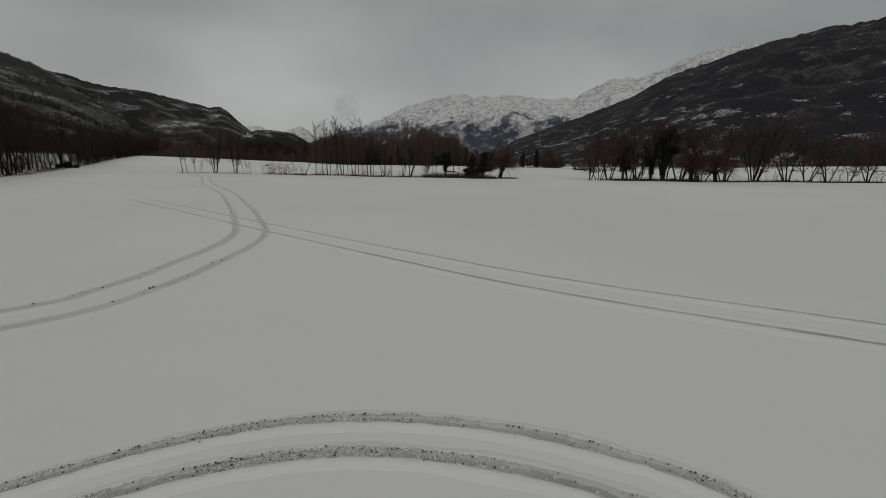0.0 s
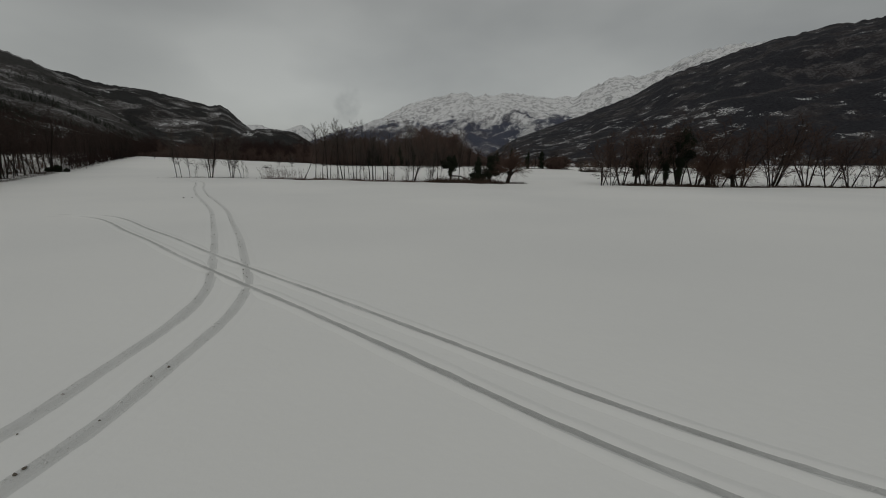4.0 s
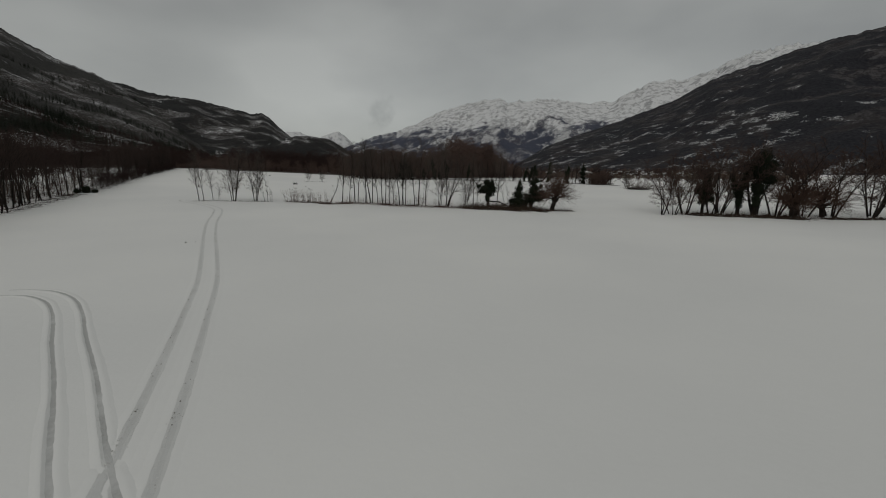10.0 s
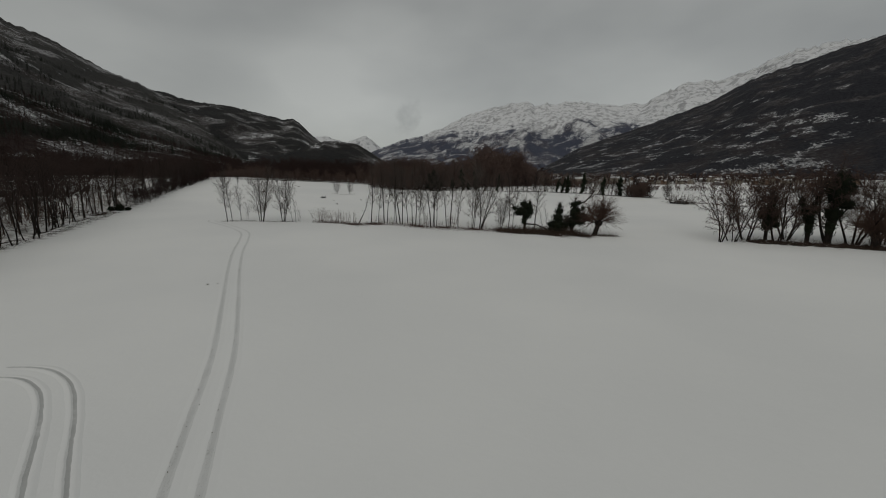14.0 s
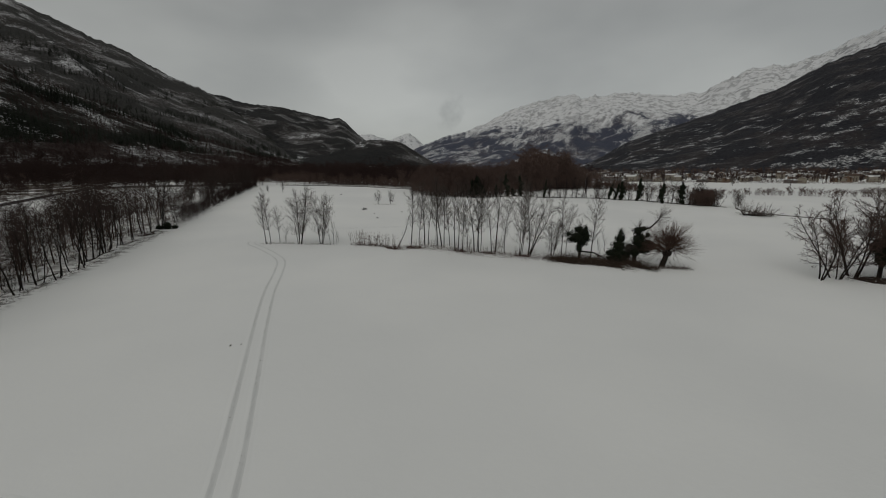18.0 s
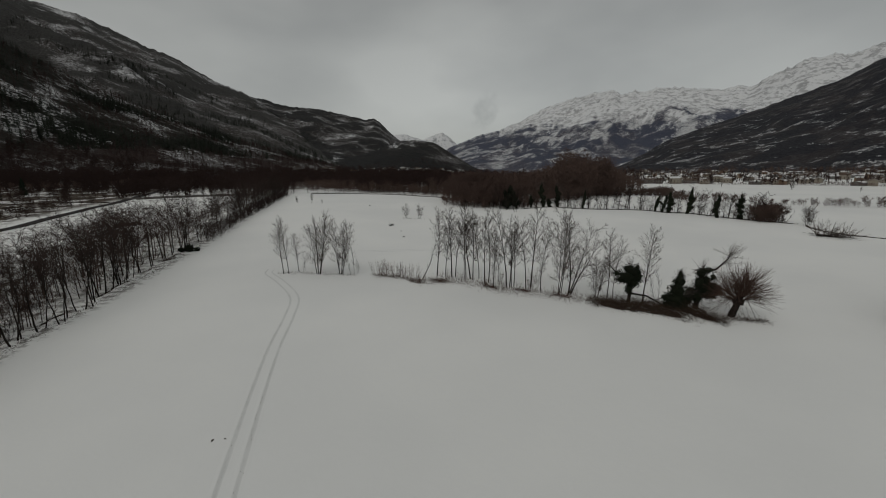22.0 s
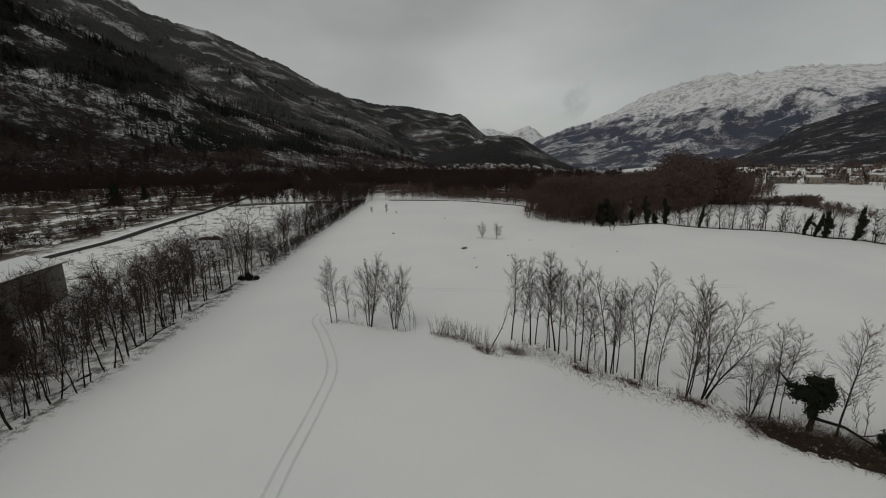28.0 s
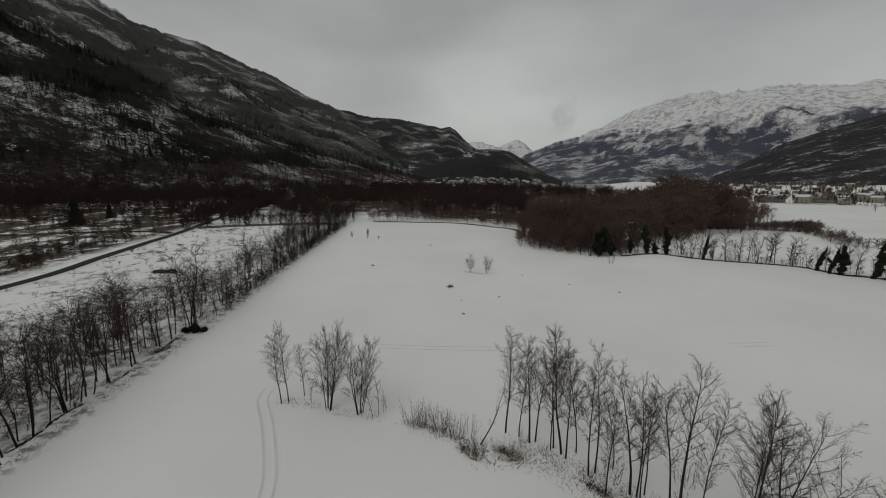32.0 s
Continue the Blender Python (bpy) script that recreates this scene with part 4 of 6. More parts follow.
def willow(x, y, label, group, seed, k=1.0, turn=0.0):
    """A pollard: a short thick leaning trunk with a knotted head and long shoots all round."""
    rng = np.random.default_rng(seed)
    wood = []
    pts, rad = limb(rng, (0, 0, -0.3), (0.3, 0, 1), 1.9 * k, 0.34 * k, 0.27 * k, 5, 0, 0.05)
    wood += to_segs(pts, rad)
    head = pts[-1]
    shoots = []
    for i in range(22):
        az, el = i * 2.4, rng.uniform(0.0, 1.4)
        b = np.array([math.cos(az) * math.cos(el), math.sin(az) * math.cos(el), math.sin(el)])
        q, r = limb(rng, head, b, k * rng.uniform(0.7, 1.6), 0.10 * k, 0.04 * k, 3, 0.03, 0.10)
        wood += to_segs(q, r)
        shoots += spray(rng, q[-1], b, 2.7 * k, 40, 0.58, 0.0095, 4, 0.02, 4)
    root = single("pollard_willow", label, "tree", x, y, [("trunk", prisms(wood, 7), M_BARK_DARK), ("crown", prisms(shoots, 3), M_TWIG_RED)], group, 0, turn)
    part("head", lumps([tuple(head)], [(0.5 * k, 0.5 * k, 0.4 * k)], seed, 2, 0.25), M_BARK_DARK, root)
    return root


willow(28.2, 120.5, "squat pollard willow with a fan of reddish shoots", ISLE, 71, 1.3)

# ---- the group of trees on the bank to the east ----
BANK = "trees on the eastern bank"
bramble("long dark bank of brambles under the eastern trees", [(51.5, 116.5), (56, 114.6), (61, 112.6), (66.5, 110.8), (70, 110.2)], 1.7, 1.1, 54, 1000)
bramble("low bank of dead grass at the meadow's edge", [(72, 110.8), (80, 109.6), (90, 109.0), (100, 108.0), (112, 106.8)], 1.0, 0.8, 55, 700)
DOME.plant(46.6, 115.4, 9.6, "bare ash with several stems on a snowy bank", BANK, 0, 80)
DOME.plant(49.4, 116.2, 10.0, "bare ash with several stems on a snowy bank", BANK, 2, 10)
ivy_tree(55.4, 116.9, "upright tree wrapped in ivy to the tips", BANK, [[0, 0, -0.3, 0, 0, 3.5, 0.28, 0.2], [0, 0, 3.5, 0.3, 0, 7.5, 0.2, 0.06], [0, 0, 2.2, -1.9, 0, 5.8, 0.14, 0.06], [0, 0, 2.6, 1.8, 0, 5.6, 0.13, 0.05]],
         [(0, 0, 3.0), (0.2, 0, 4.8), (0.3, 0, 6.6), (-1.2, 0, 4.4), (1.2, 0, 4.3), (1.5, 0.2, 2.8)], [(0.9, 0.9, 1.5), (1.1, 1.0, 1.6), (0.7, 0.7, 1.3), (0.6, 0.6, 1.1), (0.6, 0.6, 1.1), (0.8, 0.7, 0.7)], 64, 3400, 0.13,
         spray(rng1, (-1.9, 0, 5.6), (-0.4, 0, 1), 3.2, 30, 0.35) + spray(rng1, (1.8, 0, 5.4), (0.4, 0, 1), 3.4, 30, 0.35) + spray(rng1, (0.2, 0, 7), (0, 0, 1), 2.6, 24, 0.4))
ivy_tree(61.5, 115.9, "forked tree with ivy-covered limbs", BANK, [[0, 0, -0.3, 0, 0, 2.6, 0.34, 0.28], [0, 0, 2.6, -2.6, 0, 7.8, 0.2, 0.07], [0, 0, 2.6, 0.8, 0, 8.4, 0.2, 0.06]],
         [(0, 0, 2.2), (-0.2, 0, 3.8), (-1.0, 0, 5.2), (0.4, 0, 5.4), (0.7, 0, 7.2), (-1.8, 0, 6.6)], [(0.6, 0.6, 1.2), (0.9, 0.8, 1.1), (0.8, 0.7, 1.0), (0.8, 0.8, 1.2), (0.5, 0.5, 0.9), (0.5, 0.5, 0.8)], 65, 3000, 0.13,
         spray(rng1, (-2.6, 0, 7.6), (-0.5, 0, 1), 2.4, 30, 0.4) + spray(rng1, (0.8, 0, 8.2), (0.2, 0, 1), 2.2, 30, 0.4) + spray(rng1, (-1.5, 0, 5.5), (-1, 0, 0.3), 3.0, 24, 0.35))
ivy_tree(62.9, 113.9, "tall broad tree buried in dark ivy", BANK, [[0, 0, -0.3, 0.1, 0, 5, 0.5, 0.36], [0.1, 0, 5, 0.6, 0, 11, 0.36, 0.1], [0.1, 0, 3.0, 3.4, 0, 7.0, 0.22, 0.08], [0.1, 0, 5.0, 2.4, 0, 9.5, 0.2, 0.08]],
         [(0, 0, 2.6), (0.2, 0, 5.0), (0.5, 0, 7.6), (0.7, 0, 10.0), (1.8, 0, 6.6), (2.3, 0, 8.8), (-0.9, 0, 8.8), (2.8, 0, 6.2)], [(0.75, 0.7, 1.7), (1.2, 1.1, 1.6), (1.6, 1.4, 1.9), (1.2, 1.1, 1.6), (1.1, 1.0, 1.2), (1.0, 0.9, 1.2), (0.8, 0.8, 1.2), (0.8, 0.7, 0.7)], 66, 5200, 0.14,
         spray(rng1, (3.4, 0, 6.8), (1, 0, 0.6), 2.4, 34, 0.4) + spray(rng1, (0.6, 0, 10.8), (0, 0, 1), 2.0, 26, 0.5) + spray(rng1, (1.6, 0, 4.4), (1, 0, 0.5), 3.4, 30, 0.3))
for x, y, h in [(52.6, 117.6, 12.0), (58.4, 117.2, 13.2), (64.8, 115.4, 14.5), (60.4, 118.8, 12.8), (66.6, 113.6, 13.5), (56.2, 115.4, 11.0), (69.4, 112.6, 11.5), (72.4, 113.8, 12.0)]:
    DOME.plant(x, y, h, "bare spreading tree among the ivied ones", BANK)
willow(67.2, 110.9, "pollard willow with long upright shoots on the bank", BANK, 72, 1.25, 60)
willow(75.0, 112.8, "bare pollard willow beside the meadow's edge", BANK, 73, 1.3, 200)
for i, (x, y, h) in enumerate([(78.6, 114.2, 13.5), (85.2, 113.2, 15.2), (92.0, 111.6, 13.0), (81.6, 110.6, 11.5), (96.5, 110.9, 12.0), (101, 110.3, 10.5), (105.5, 109.6, 8.5), (110, 109, 11.2), (118, 108.5, 13.0), (126, 107, 13.5), (135, 106, 12.5)]):
    DOME.plant(x, y, h, "bare many-stemmed tree along the meadow's edge", BANK)
for x, y, h in [(70.5, 113.5, 3.4), (88.5, 112.2, 3.0), (99, 109.6, 2.6), (103.6, 110.8, 2.8), (113, 109.4, 3.2), (58.5, 116.2, 2.2)]:
    THICKET.plant(x, y, h, "tangled bare shrub on the bank", "shrubs on the eastern bank", category="shrub")

# ---- the hedge of trees that bounds the meadow to the west ----
WEST = "trees of the western hedge"
for i, (x, y, h) in enumerate([(-59.3, 112.0, 12.0), (-59.8, 113.4, 13.3), (-60.4, 114.9, 13.4), (-61.3, 116.8, 13.0), (-62.3, 119.0, 12.0), (-63.2, 120.8, 9.8), (-63.6, 122.4, 10.0), (-64.6, 124.9, 13.3), (-66.4, 128.8, 13.0),
                               (-71.2, 138.9, 12.5), (-71.4, 141.7, 15.4), (-71.8, 143.4, 13.0), (-71.5, 147.5, 8.5), (-78.0, 161.1, 13.9)]):
    HEDGE.plant(x, y, h, "dark bare tree in the hedge along the snowy meadow", WEST, (1, 5, 0, 3, 4, 5, 3, 1, 0, 3, 2, 6, 1, 3)[i])
rng2 = np.random.default_rng(5)
for y in np.arange(60, 112, 1.25):
    x = hedge_x(y) + 0.6 + rng2.normal(0, 0.5)
    HEDGE.plant(x - 0.8, y + rng2.uniform(-0.5, 0.5), rng2.uniform(9.5, 13.5), "dark bare tree in the hedge along the snowy meadow", WEST)
for y in np.arange(148, 246, 1.7):
    (HEDGE if y < 175 else BACK).plant(hedge_x(y) - 1.5 + rng2.normal(0, 0.8), y, rng2.uniform(7.5, 12), "dark bare tree in the hedge along the snowy meadow", WEST)
behind = [(hedge_x(y) - rng2.uniform(2, 20), y) for y in rng2.uniform(56, 138, 190)] + [(hedge_x(y) - rng2.uniform(2, 12), y) for y in rng2.uniform(140, 250, 100)] + [(hedge_x(y) - rng2.uniform(2, 26), y) for y in rng2.uniform(62, 116, 120)]
for _ in range(75):
    y = rng2.uniform(70, 250)
    THICKET.plant(hedge_x(y) - abs(rng2.normal(0, 9)) - 0.8, y, rng2.uniform(1.6, 4.2), "tangled bare undergrowth behind the hedge", "undergrowth of the western hedge", category="shrub")
for _ in range(30):
    y = rng2.uniform(165, 250)
    THICKET.plant(hedge_x(y) - 1.5 + rng2.normal(0, 1.0), y, rng2.uniform(2.5, 4.6), "dense bare undergrowth in the hedge", "undergrowth of the western hedge", category="shrub")
RED_THICKET = Kind("thicket_shrub", M_TWIG_RED, M_TWIG_RED, [grow(460 + i, 4.0, 6, 0.36, 0.12, 5, 4, 1, 0.026, 0.06, 0.35, 0.014, (0.4, 1.0), 0.10, 0.9) for i in range(2)])
for _ in range(46):
    y = rng2.uniform(84, 150)
    RED_THICKET.plant(hedge_x(y) - 3.0 - abs(rng2.normal(0, 6)), y, rng2.uniform(2.0, 4.8), "reddish bare bush between the hedge trees", "undergrowth of the western hedge", category="shrub")
rngb = np.random.default_rng(77)
bush_c, bush_r = [(0, 0, 0.4), (1.3, 0.6, 0.3), (-1.4, -0.7, 0.35), (0.3, -0.3, 0.9), (-0.7, 0.4, 0.7)], [(1.0, 0.9, 0.8), (0.6, 0.6, 0.5), (0.8, 0.6, 0.6), (0.6, 0.6, 0.6), (0.5, 0.5, 0.6)]
single("evergreen_bush", "rounded dark evergreen bush at the hedge's foot", "bush", -69.0, 141.0, [("foliage", leaves(rngb, bush_c, bush_r, 1700, 0.12), M_IVY), ("inner_mass", lumps(bush_c, [tuple(0.85 * v for v in r) for r in bush_r], 7), M_IVY)])


# ---- the tall evergreen in the hedge and the barn behind it ----
ever_c = [(0, 0, 1.6), (0.2, 0.1, 3.6), (-0.2, 0.2, 5.6), (0.1, 0, 7.4), (0, 0.1, 8.8), (-1.2, -0.8, 3.0), (1.0, 0.9, 2.6), (-1.0, 0.6, 5.0), (-2.6, -1.4, 2.4), (-3.0, -2.0, 4.6), (-2.8, -1.8, 6.4)]
ever_r = [(1.9, 1.9, 1.7), (1.8, 1.8, 1.6), (1.6, 1.6, 1.6), (1.2, 1.2, 1.3), (0.7, 0.7, 1.0), (1.4, 1.4, 1.4), (1.2, 1.2, 1.2), (1.3, 1.3, 1.4), (1.7, 1.7, 1.9), (1.6, 1.6, 1.7), (1.1, 1.1, 1.4)]
single("evergreen_tree", "tall dense dark evergreen in the hedge", "tree", -68.6, 103.4, [("trunk", prisms([[0, 0, -0.3, 0, 0, 8, 0.3, 0.05]], 6), M_BARK_DARK),
       ("foliage", leaves(rngb, ever_c, ever_r, 9000, 0.17), M_IVY), ("inner_mass", lumps(ever_c, [tuple(0.85 * v for v in r) for r in ever_r], 9), M_IVY)])


def make_plaster(name, a, b, scale=0.8):
    n = Nodes(name, 0.9, 0.15)
    stain = n.noise(scale, 5, 0.65, (1, 1, 0.35))
    grit = n.noise(14.0, 3, 0.6)
    n.bump(grit, 0.4, 0.01)
    return n.done(n.mix(n.math("MULTIPLY_ADD", grit, 0.3, n.math("MULTIPLY", stain, 0.8)), a, b))


def make_plain(name, col, rough=0.6, spec=0.3, var=0.25):
    n = Nodes(name, rough, spec)
    g = n.noise(2.0, 4, 0.6)
    return n.done(n.mix(n.math("MULTIPLY_ADD", n.rnd(), 0.5, n.math("MULTIPLY", g, 0.5)), tuple(v * (1 - var) for v in col), tuple(min(1, v * (1 + var)) for v in col)))


M_BARN = make_plaster("weathered_grey_plaster", (0.115, 0.108, 0.098), (0.20, 0.19, 0.172), 0.5)
M_DARK = make_plain("dark_opening", (0.012, 0.012, 0.013), 0.4)
M_ROOFSNOW = make_plain("roof_snow", (0.76, 0.765, 0.755), 0.8, 0.2, 0.04)


def make_roof_mix():
    n = Nodes("thawing_roof_snow", 0.85, 0.15)
    bare = n.step(n.math("MULTIPLY_ADD", n.rnd(), 0.35, n.noise(0.25, 5, 0.7)), 0.62, 0.74)
    return n.done(n.mix(bare, (0.68, 0.685, 0.68), n.mix(n.noise(3.0, 3), (0.06, 0.042, 0.034), (0.13, 0.09, 0.07))))


M_ROOFMIX = make_roof_mix()
M_TILE = make_plain("brown_roof_tiles", (0.10, 0.065, 0.05), 0.85, 0.15)
M_TIMBER = make_plain("old_timber", (0.09, 0.065, 0.045), 0.85, 0.1)
M_STONE = make_plaster("field_stone", (0.07, 0.066, 0.06), (0.17, 0.16, 0.15), 2.0)


def quad_slab(corners, thick):
    """A slab with the given four upper corners."""
    bm = bmesh.new()
    up = [bm.verts.new(c) for c in corners]
    low = [bm.verts.new((c[0], c[1], c[2] - thick)) for c in corners]
    bm.faces.new(up)
    bm.faces.new(low[::-1])
    for i in range(4):
        j = (i + 1) % 4
        bm.faces.new((up[j], up[i], low[i], low[j]))
    return bm


def barn():
    root = tagged(new("stone_barn"), "grey plastered barn with two small windows and a snowy roof", "barn")
    root.matrix_world = pose(-93.5, 122.1, ground_at(-93.5, 122.1) - 0.25, 0, 0, -54.6)
    L, D, H, t = 15.0, 11.0, 6.6, 0.45
    walls = bmesh.new()
    # front wall with two openings through it, then the other three walls
    cells = [(0, 9.7, 0, H), (9.7, 10.6, 0, 2.15), (9.7, 10.6, 3.05, 4.15), (9.7, 10.6, 5.05, H), (10.6, L, 0, H)]
    for x0, x1, z0, z1 in cells:
        bmesh.ops.create_cube(walls, size=1, matrix=Matrix.Translation(((x0 + x1) / 2, -t / 2, (z0 + z1) / 2)) @ Matrix.Diagonal((x1 - x0, t, z1 - z0, 1)))
    front = part("front_wall", walls, M_BARN, root)
    part("back_wall", box((L, t, H), (L / 2, -D + t / 2, H / 2)), M_BARN, root)
    for nm, x in (("gable_wall", t / 2), ("gable_wall", L - t / 2)):
        bm = bmesh.new()
        ring = [(-t, 0), (-D + t, 0), (-D + t, H), (-D / 2, H + 1.25), (-t, H)]
        a = [bm.verts.new((x - t / 2, y, z)) for y, z in ring]
        b = [bm.verts.new((x + t / 2, y, z)) for y, z in ring]
        bm.faces.new(a[::-1])
        bm.faces.new(b)
        for i in range(5):
            j = (i + 1) % 5
            bm.faces.new((a[i], a[j], b[j], b[i]))
        bmesh.ops.recalc_face_normals(bm, faces=bm.faces[:])
        part(nm, bm, M_BARN, root)
    for z in (2.15, 4.15):
        w = part("window", box((0.9, 0.04, 0.9), (10.15, -0.3, z + 0.45)), M_DARK, root)
        part("sill", box((1.1, 0.3, 0.09), (10.15, 0.02, z - 0.045), 0.01), M_STONE, w)
        part("bar", box((0.05, 0.06, 0.9), (10.15, -0.25, z + 0.45)), M_TIMBER, w)
    for s, nm in ((1, "roof"), (-1, "roof")):
        y0, y1 = (0.5, -D / 2) if s > 0 else (-D - 0.5, -D / 2)
        c = [(-0.5, y0, H + 0.02), (L + 0.5, y0, H + 0.02), (L + 0.5, y1, H + 1.45), (-0.5, y1, H + 1.45)]
        r = part(nm, quad_slab(c, 0.14), M_TILE, root)
        part("snow_cover", quad_slab([(x + (0.12 if x < 1 else -0.12), y + (-0.1 * s if abs(y - y1) > 1 else 0), z + 0.17) for x, y, z in c], 0.165), M_ROOFSNOW, r, "thick snow lying on the roof")
    return root


barn()


# ---- the road beyond the hedge ----
def ribbon(name, knots, width, material, lift, label, category, step=2.0, crown=0.03):
    line = curve_points(knots, step)
    d = np.gradient(line, axis=0)
    d /= np.linalg.norm(d, axis=1)[:, None]
    side = np.stack([-d[:, 1], d[:, 0]], -1)
    across = np.linspace(-1, 1, 5)
    xy = line[:, None] + side[:, None] * (across * width / 2)[None, :, None]
    z = np.repeat(land(line[:, 0], line[:, 1])[:, None], 5, 1) + lift + crown * (1 - across ** 2)[None]
    verts = np.concatenate([xy, z[..., None]], -1)
    skirt = verts[:, [0, 4]].copy()
    skirt[..., 2] -= lift + 0.6
    skirt[:, 0, :2] -= side * 0.5
    skirt[:, 1, :2] += side * 0.5
    verts = np.concatenate([skirt[:, :1], verts, skirt[:, 1:]], 1)
    i = (np.arange(len(line) - 1)[:, None] * 7 + np.arange(6)[None]).ravel()
    faces = np.stack([i, i + 7, i + 8, i + 1], -1)
    ob = smooth_mesh(part(name, (verts.reshape(-1, 3).tolist(), faces.tolist()), material))
    return tagged(ob, label, category, kind="structure")


def make_asphalt():
    n = Nodes("wet_asphalt", 0.9, 0.1)
    g = n.noise(2.0, 5, 0.65)
    col = n.mix(g, (0.024, 0.023, 0.023), (0.052, 0.049, 0.047))
    return n.done(n.mix(n.step(n.noise(0.5, 5, 0.7, (1, 1, 1)), 0.68, 0.78), col, (0.4, 0.4, 0.4)))


M_ASPHALT = make_asphalt()
ROAD = [(-118, 20), (-122, 70), (-127, 115), (-133.2, 142.0), (-137.2, 155.0), (-146, 173.5), (-157, 200), (-168, 220.5), (-192, 257), (-234, 318), (-290, 395)]
M_VERGE = make_plain("verge_snow", (0.74, 0.745, 0.735), 0.8, 0.2, 0.06)
ribbon("road_verge", ROAD, 4.9, M_VERGE, 0.32, "ploughed snow along the road's edges", "road")
ribbon("road", ROAD, 3.5, M_ASPHALT, 0.40, "narrow wet asphalt road cleared of snow", "road")
ribbon("farm_track", [(-160, 205.5), (-172, 207.0), (-184, 205), (-202, 199), (-226, 188), (-262, 176)], 3.0, M_EARTH, 0.12, "muddy farm track branching off the road", "track")


def boundary_wall(knots, width, height, label):
    line = curve_points(knots, 1.2)
    bm = bmesh.new()
    rng = np.random.default_rng(3)
    rings = []
    for i, (x, y) in enumerate(line):
        d = line[min(i + 1, len(line) - 1)] - line[max(i - 1, 0)]
        d /= np.linalg.norm(d)
        g = ground_at(x, y)
        h = height * rng.uniform(0.8, 1.15)
        rings.append([bm.verts.new((x - d[1] * s * width, y + d[0] * s * width, g + z)) for s, z in ((-0.6, -0.2), (-0.5, h * 0.6), (-0.3, h), (0.3, h), (0.5, h * 0.6), (0.6, -0.2))])
    for a, b in zip(rings[:-1], rings[1:]):
        for i in range(5):
            bm.faces.new((a[i], a[i + 1], b[i + 1], b[i]))
    return tagged(part("boundary_wall", bm, M_STONE), label, "wall", kind="structure")


boundary_wall([(-168, 214), (-158, 221), (-145, 230), (-125, 239.5), (-112, 246)], 0.7, 0.9, "low dark stone wall running through the snow")


# ---- woods: too many to count ----
def template(seed, height, branches, twigs, r, thick, start=0.3, wide=0.22):
    """A light tree shape for the woods, as arrays: a forked trunk and a rounded crown of fine sprays."""
    rng = np.random.default_rng(seed)
    fork = height * rng.uniform(0.35, 0.5)
    segs = [[0, 0, -0.4, 0.2 * rng.normal(), 0.2 * rng.normal(), fork, r, r * 0.7]]
    tops, fine = [], []
    for k in range(3):
        az = rng.uniform(0, 6.28) + k * 2.1
        lean = height * wide * rng.uniform(0.25, 0.65)
        tops.append((np.array(segs[0][3:6]), np.array([math.cos(az) * lean, math.sin(az) * lean, height * rng.uniform(0.80, 0.97)])))
        segs.append([*tops[-1][0], *tops[-1][1], r * 0.5, 0])
    for i in range(branches):
        t = (i + rng.random()) / branches
        a0, b0 = tops[i % 3]
        low = np.array([0, 0, height * start])
        a = a0 + (b0 - a0) * t if i % 4 else low + (a0 - low) * t
        az = i * 2.4 + rng.normal(0, 0.3)
        f = np.clip((a[2] / height - start) / (1 - start), 0, 1)
        l = height * wide * (0.45 + 1.0 * math.sin(math.pi * min(1, 0.15 + 0.72 * f))) * rng.uniform(0.6, 1.1) * 0.8
        e = a + np.array([math.cos(az), math.sin(az), rng.uniform(0.25, 0.8)]) * l * 0.8
        segs.append([*a, *e, thick * 1.3, 0])
        for _ in range(twigs):
            u = rng.uniform(0.2, 1)
            p = a + (e - a) * u
            q = p + (np.array([0, 0, 0.45]) + 0.75 * rng.standard_normal(3)) * l * 0.42
            fine.append([*p, *q, thick])
    v, f = prisms(segs, 3)
    # the fine twigs as slender blades
    fine = np.array(fine)
    a, b = fine[:, :3], fine[:, 3:6]
    w = np.cross(b - a, rng.standard_normal((len(fine), 3)))
    w *= (fine[:, 6] * 1.3)[:, None] / (np.linalg.norm(w, axis=1)[:, None] + 1e-9)
    base = len(v)
    v = v + np.stack([a - w, a + w, b], 1).reshape(-1, 3).tolist()
    f = f + (base + np.arange(len(fine))[:, None] * 3 + np.arange(3)[None]).tolist()
    tri = []
    for x in f:
        tri.append(x[:3])
        if len(x) == 4:
            tri.append([x[0], x[2], x[3]])
    return np.array(v), np.array(tri)


def in_polygon(p, poly):
    poly = np.array(poly, float)
    x, y = p[:, 0][:, None], p[:, 1][:, None]
    a, b = poly, np.roll(poly, -1, 0)
    cross = ((a[:, 1] > y) != (b[:, 1] > y)) & (x < (b[:, 0] - a[:, 0]) * (y - a[:, 1]) / (b[:, 1] - a[:, 1] + 1e-12) + a[:, 0])
    return cross.sum(1) % 2 == 1


def scatter(poly, count, rng):
    poly = np.array(poly, float)
    out = np.zeros((0, 2))
    while len(out) < count:
        p = rng.uniform(poly.min(0), poly.max(0), (count * 2, 2))
        out = np.vstack([out, p[in_polygon(p, poly)]])
    return out[:count]


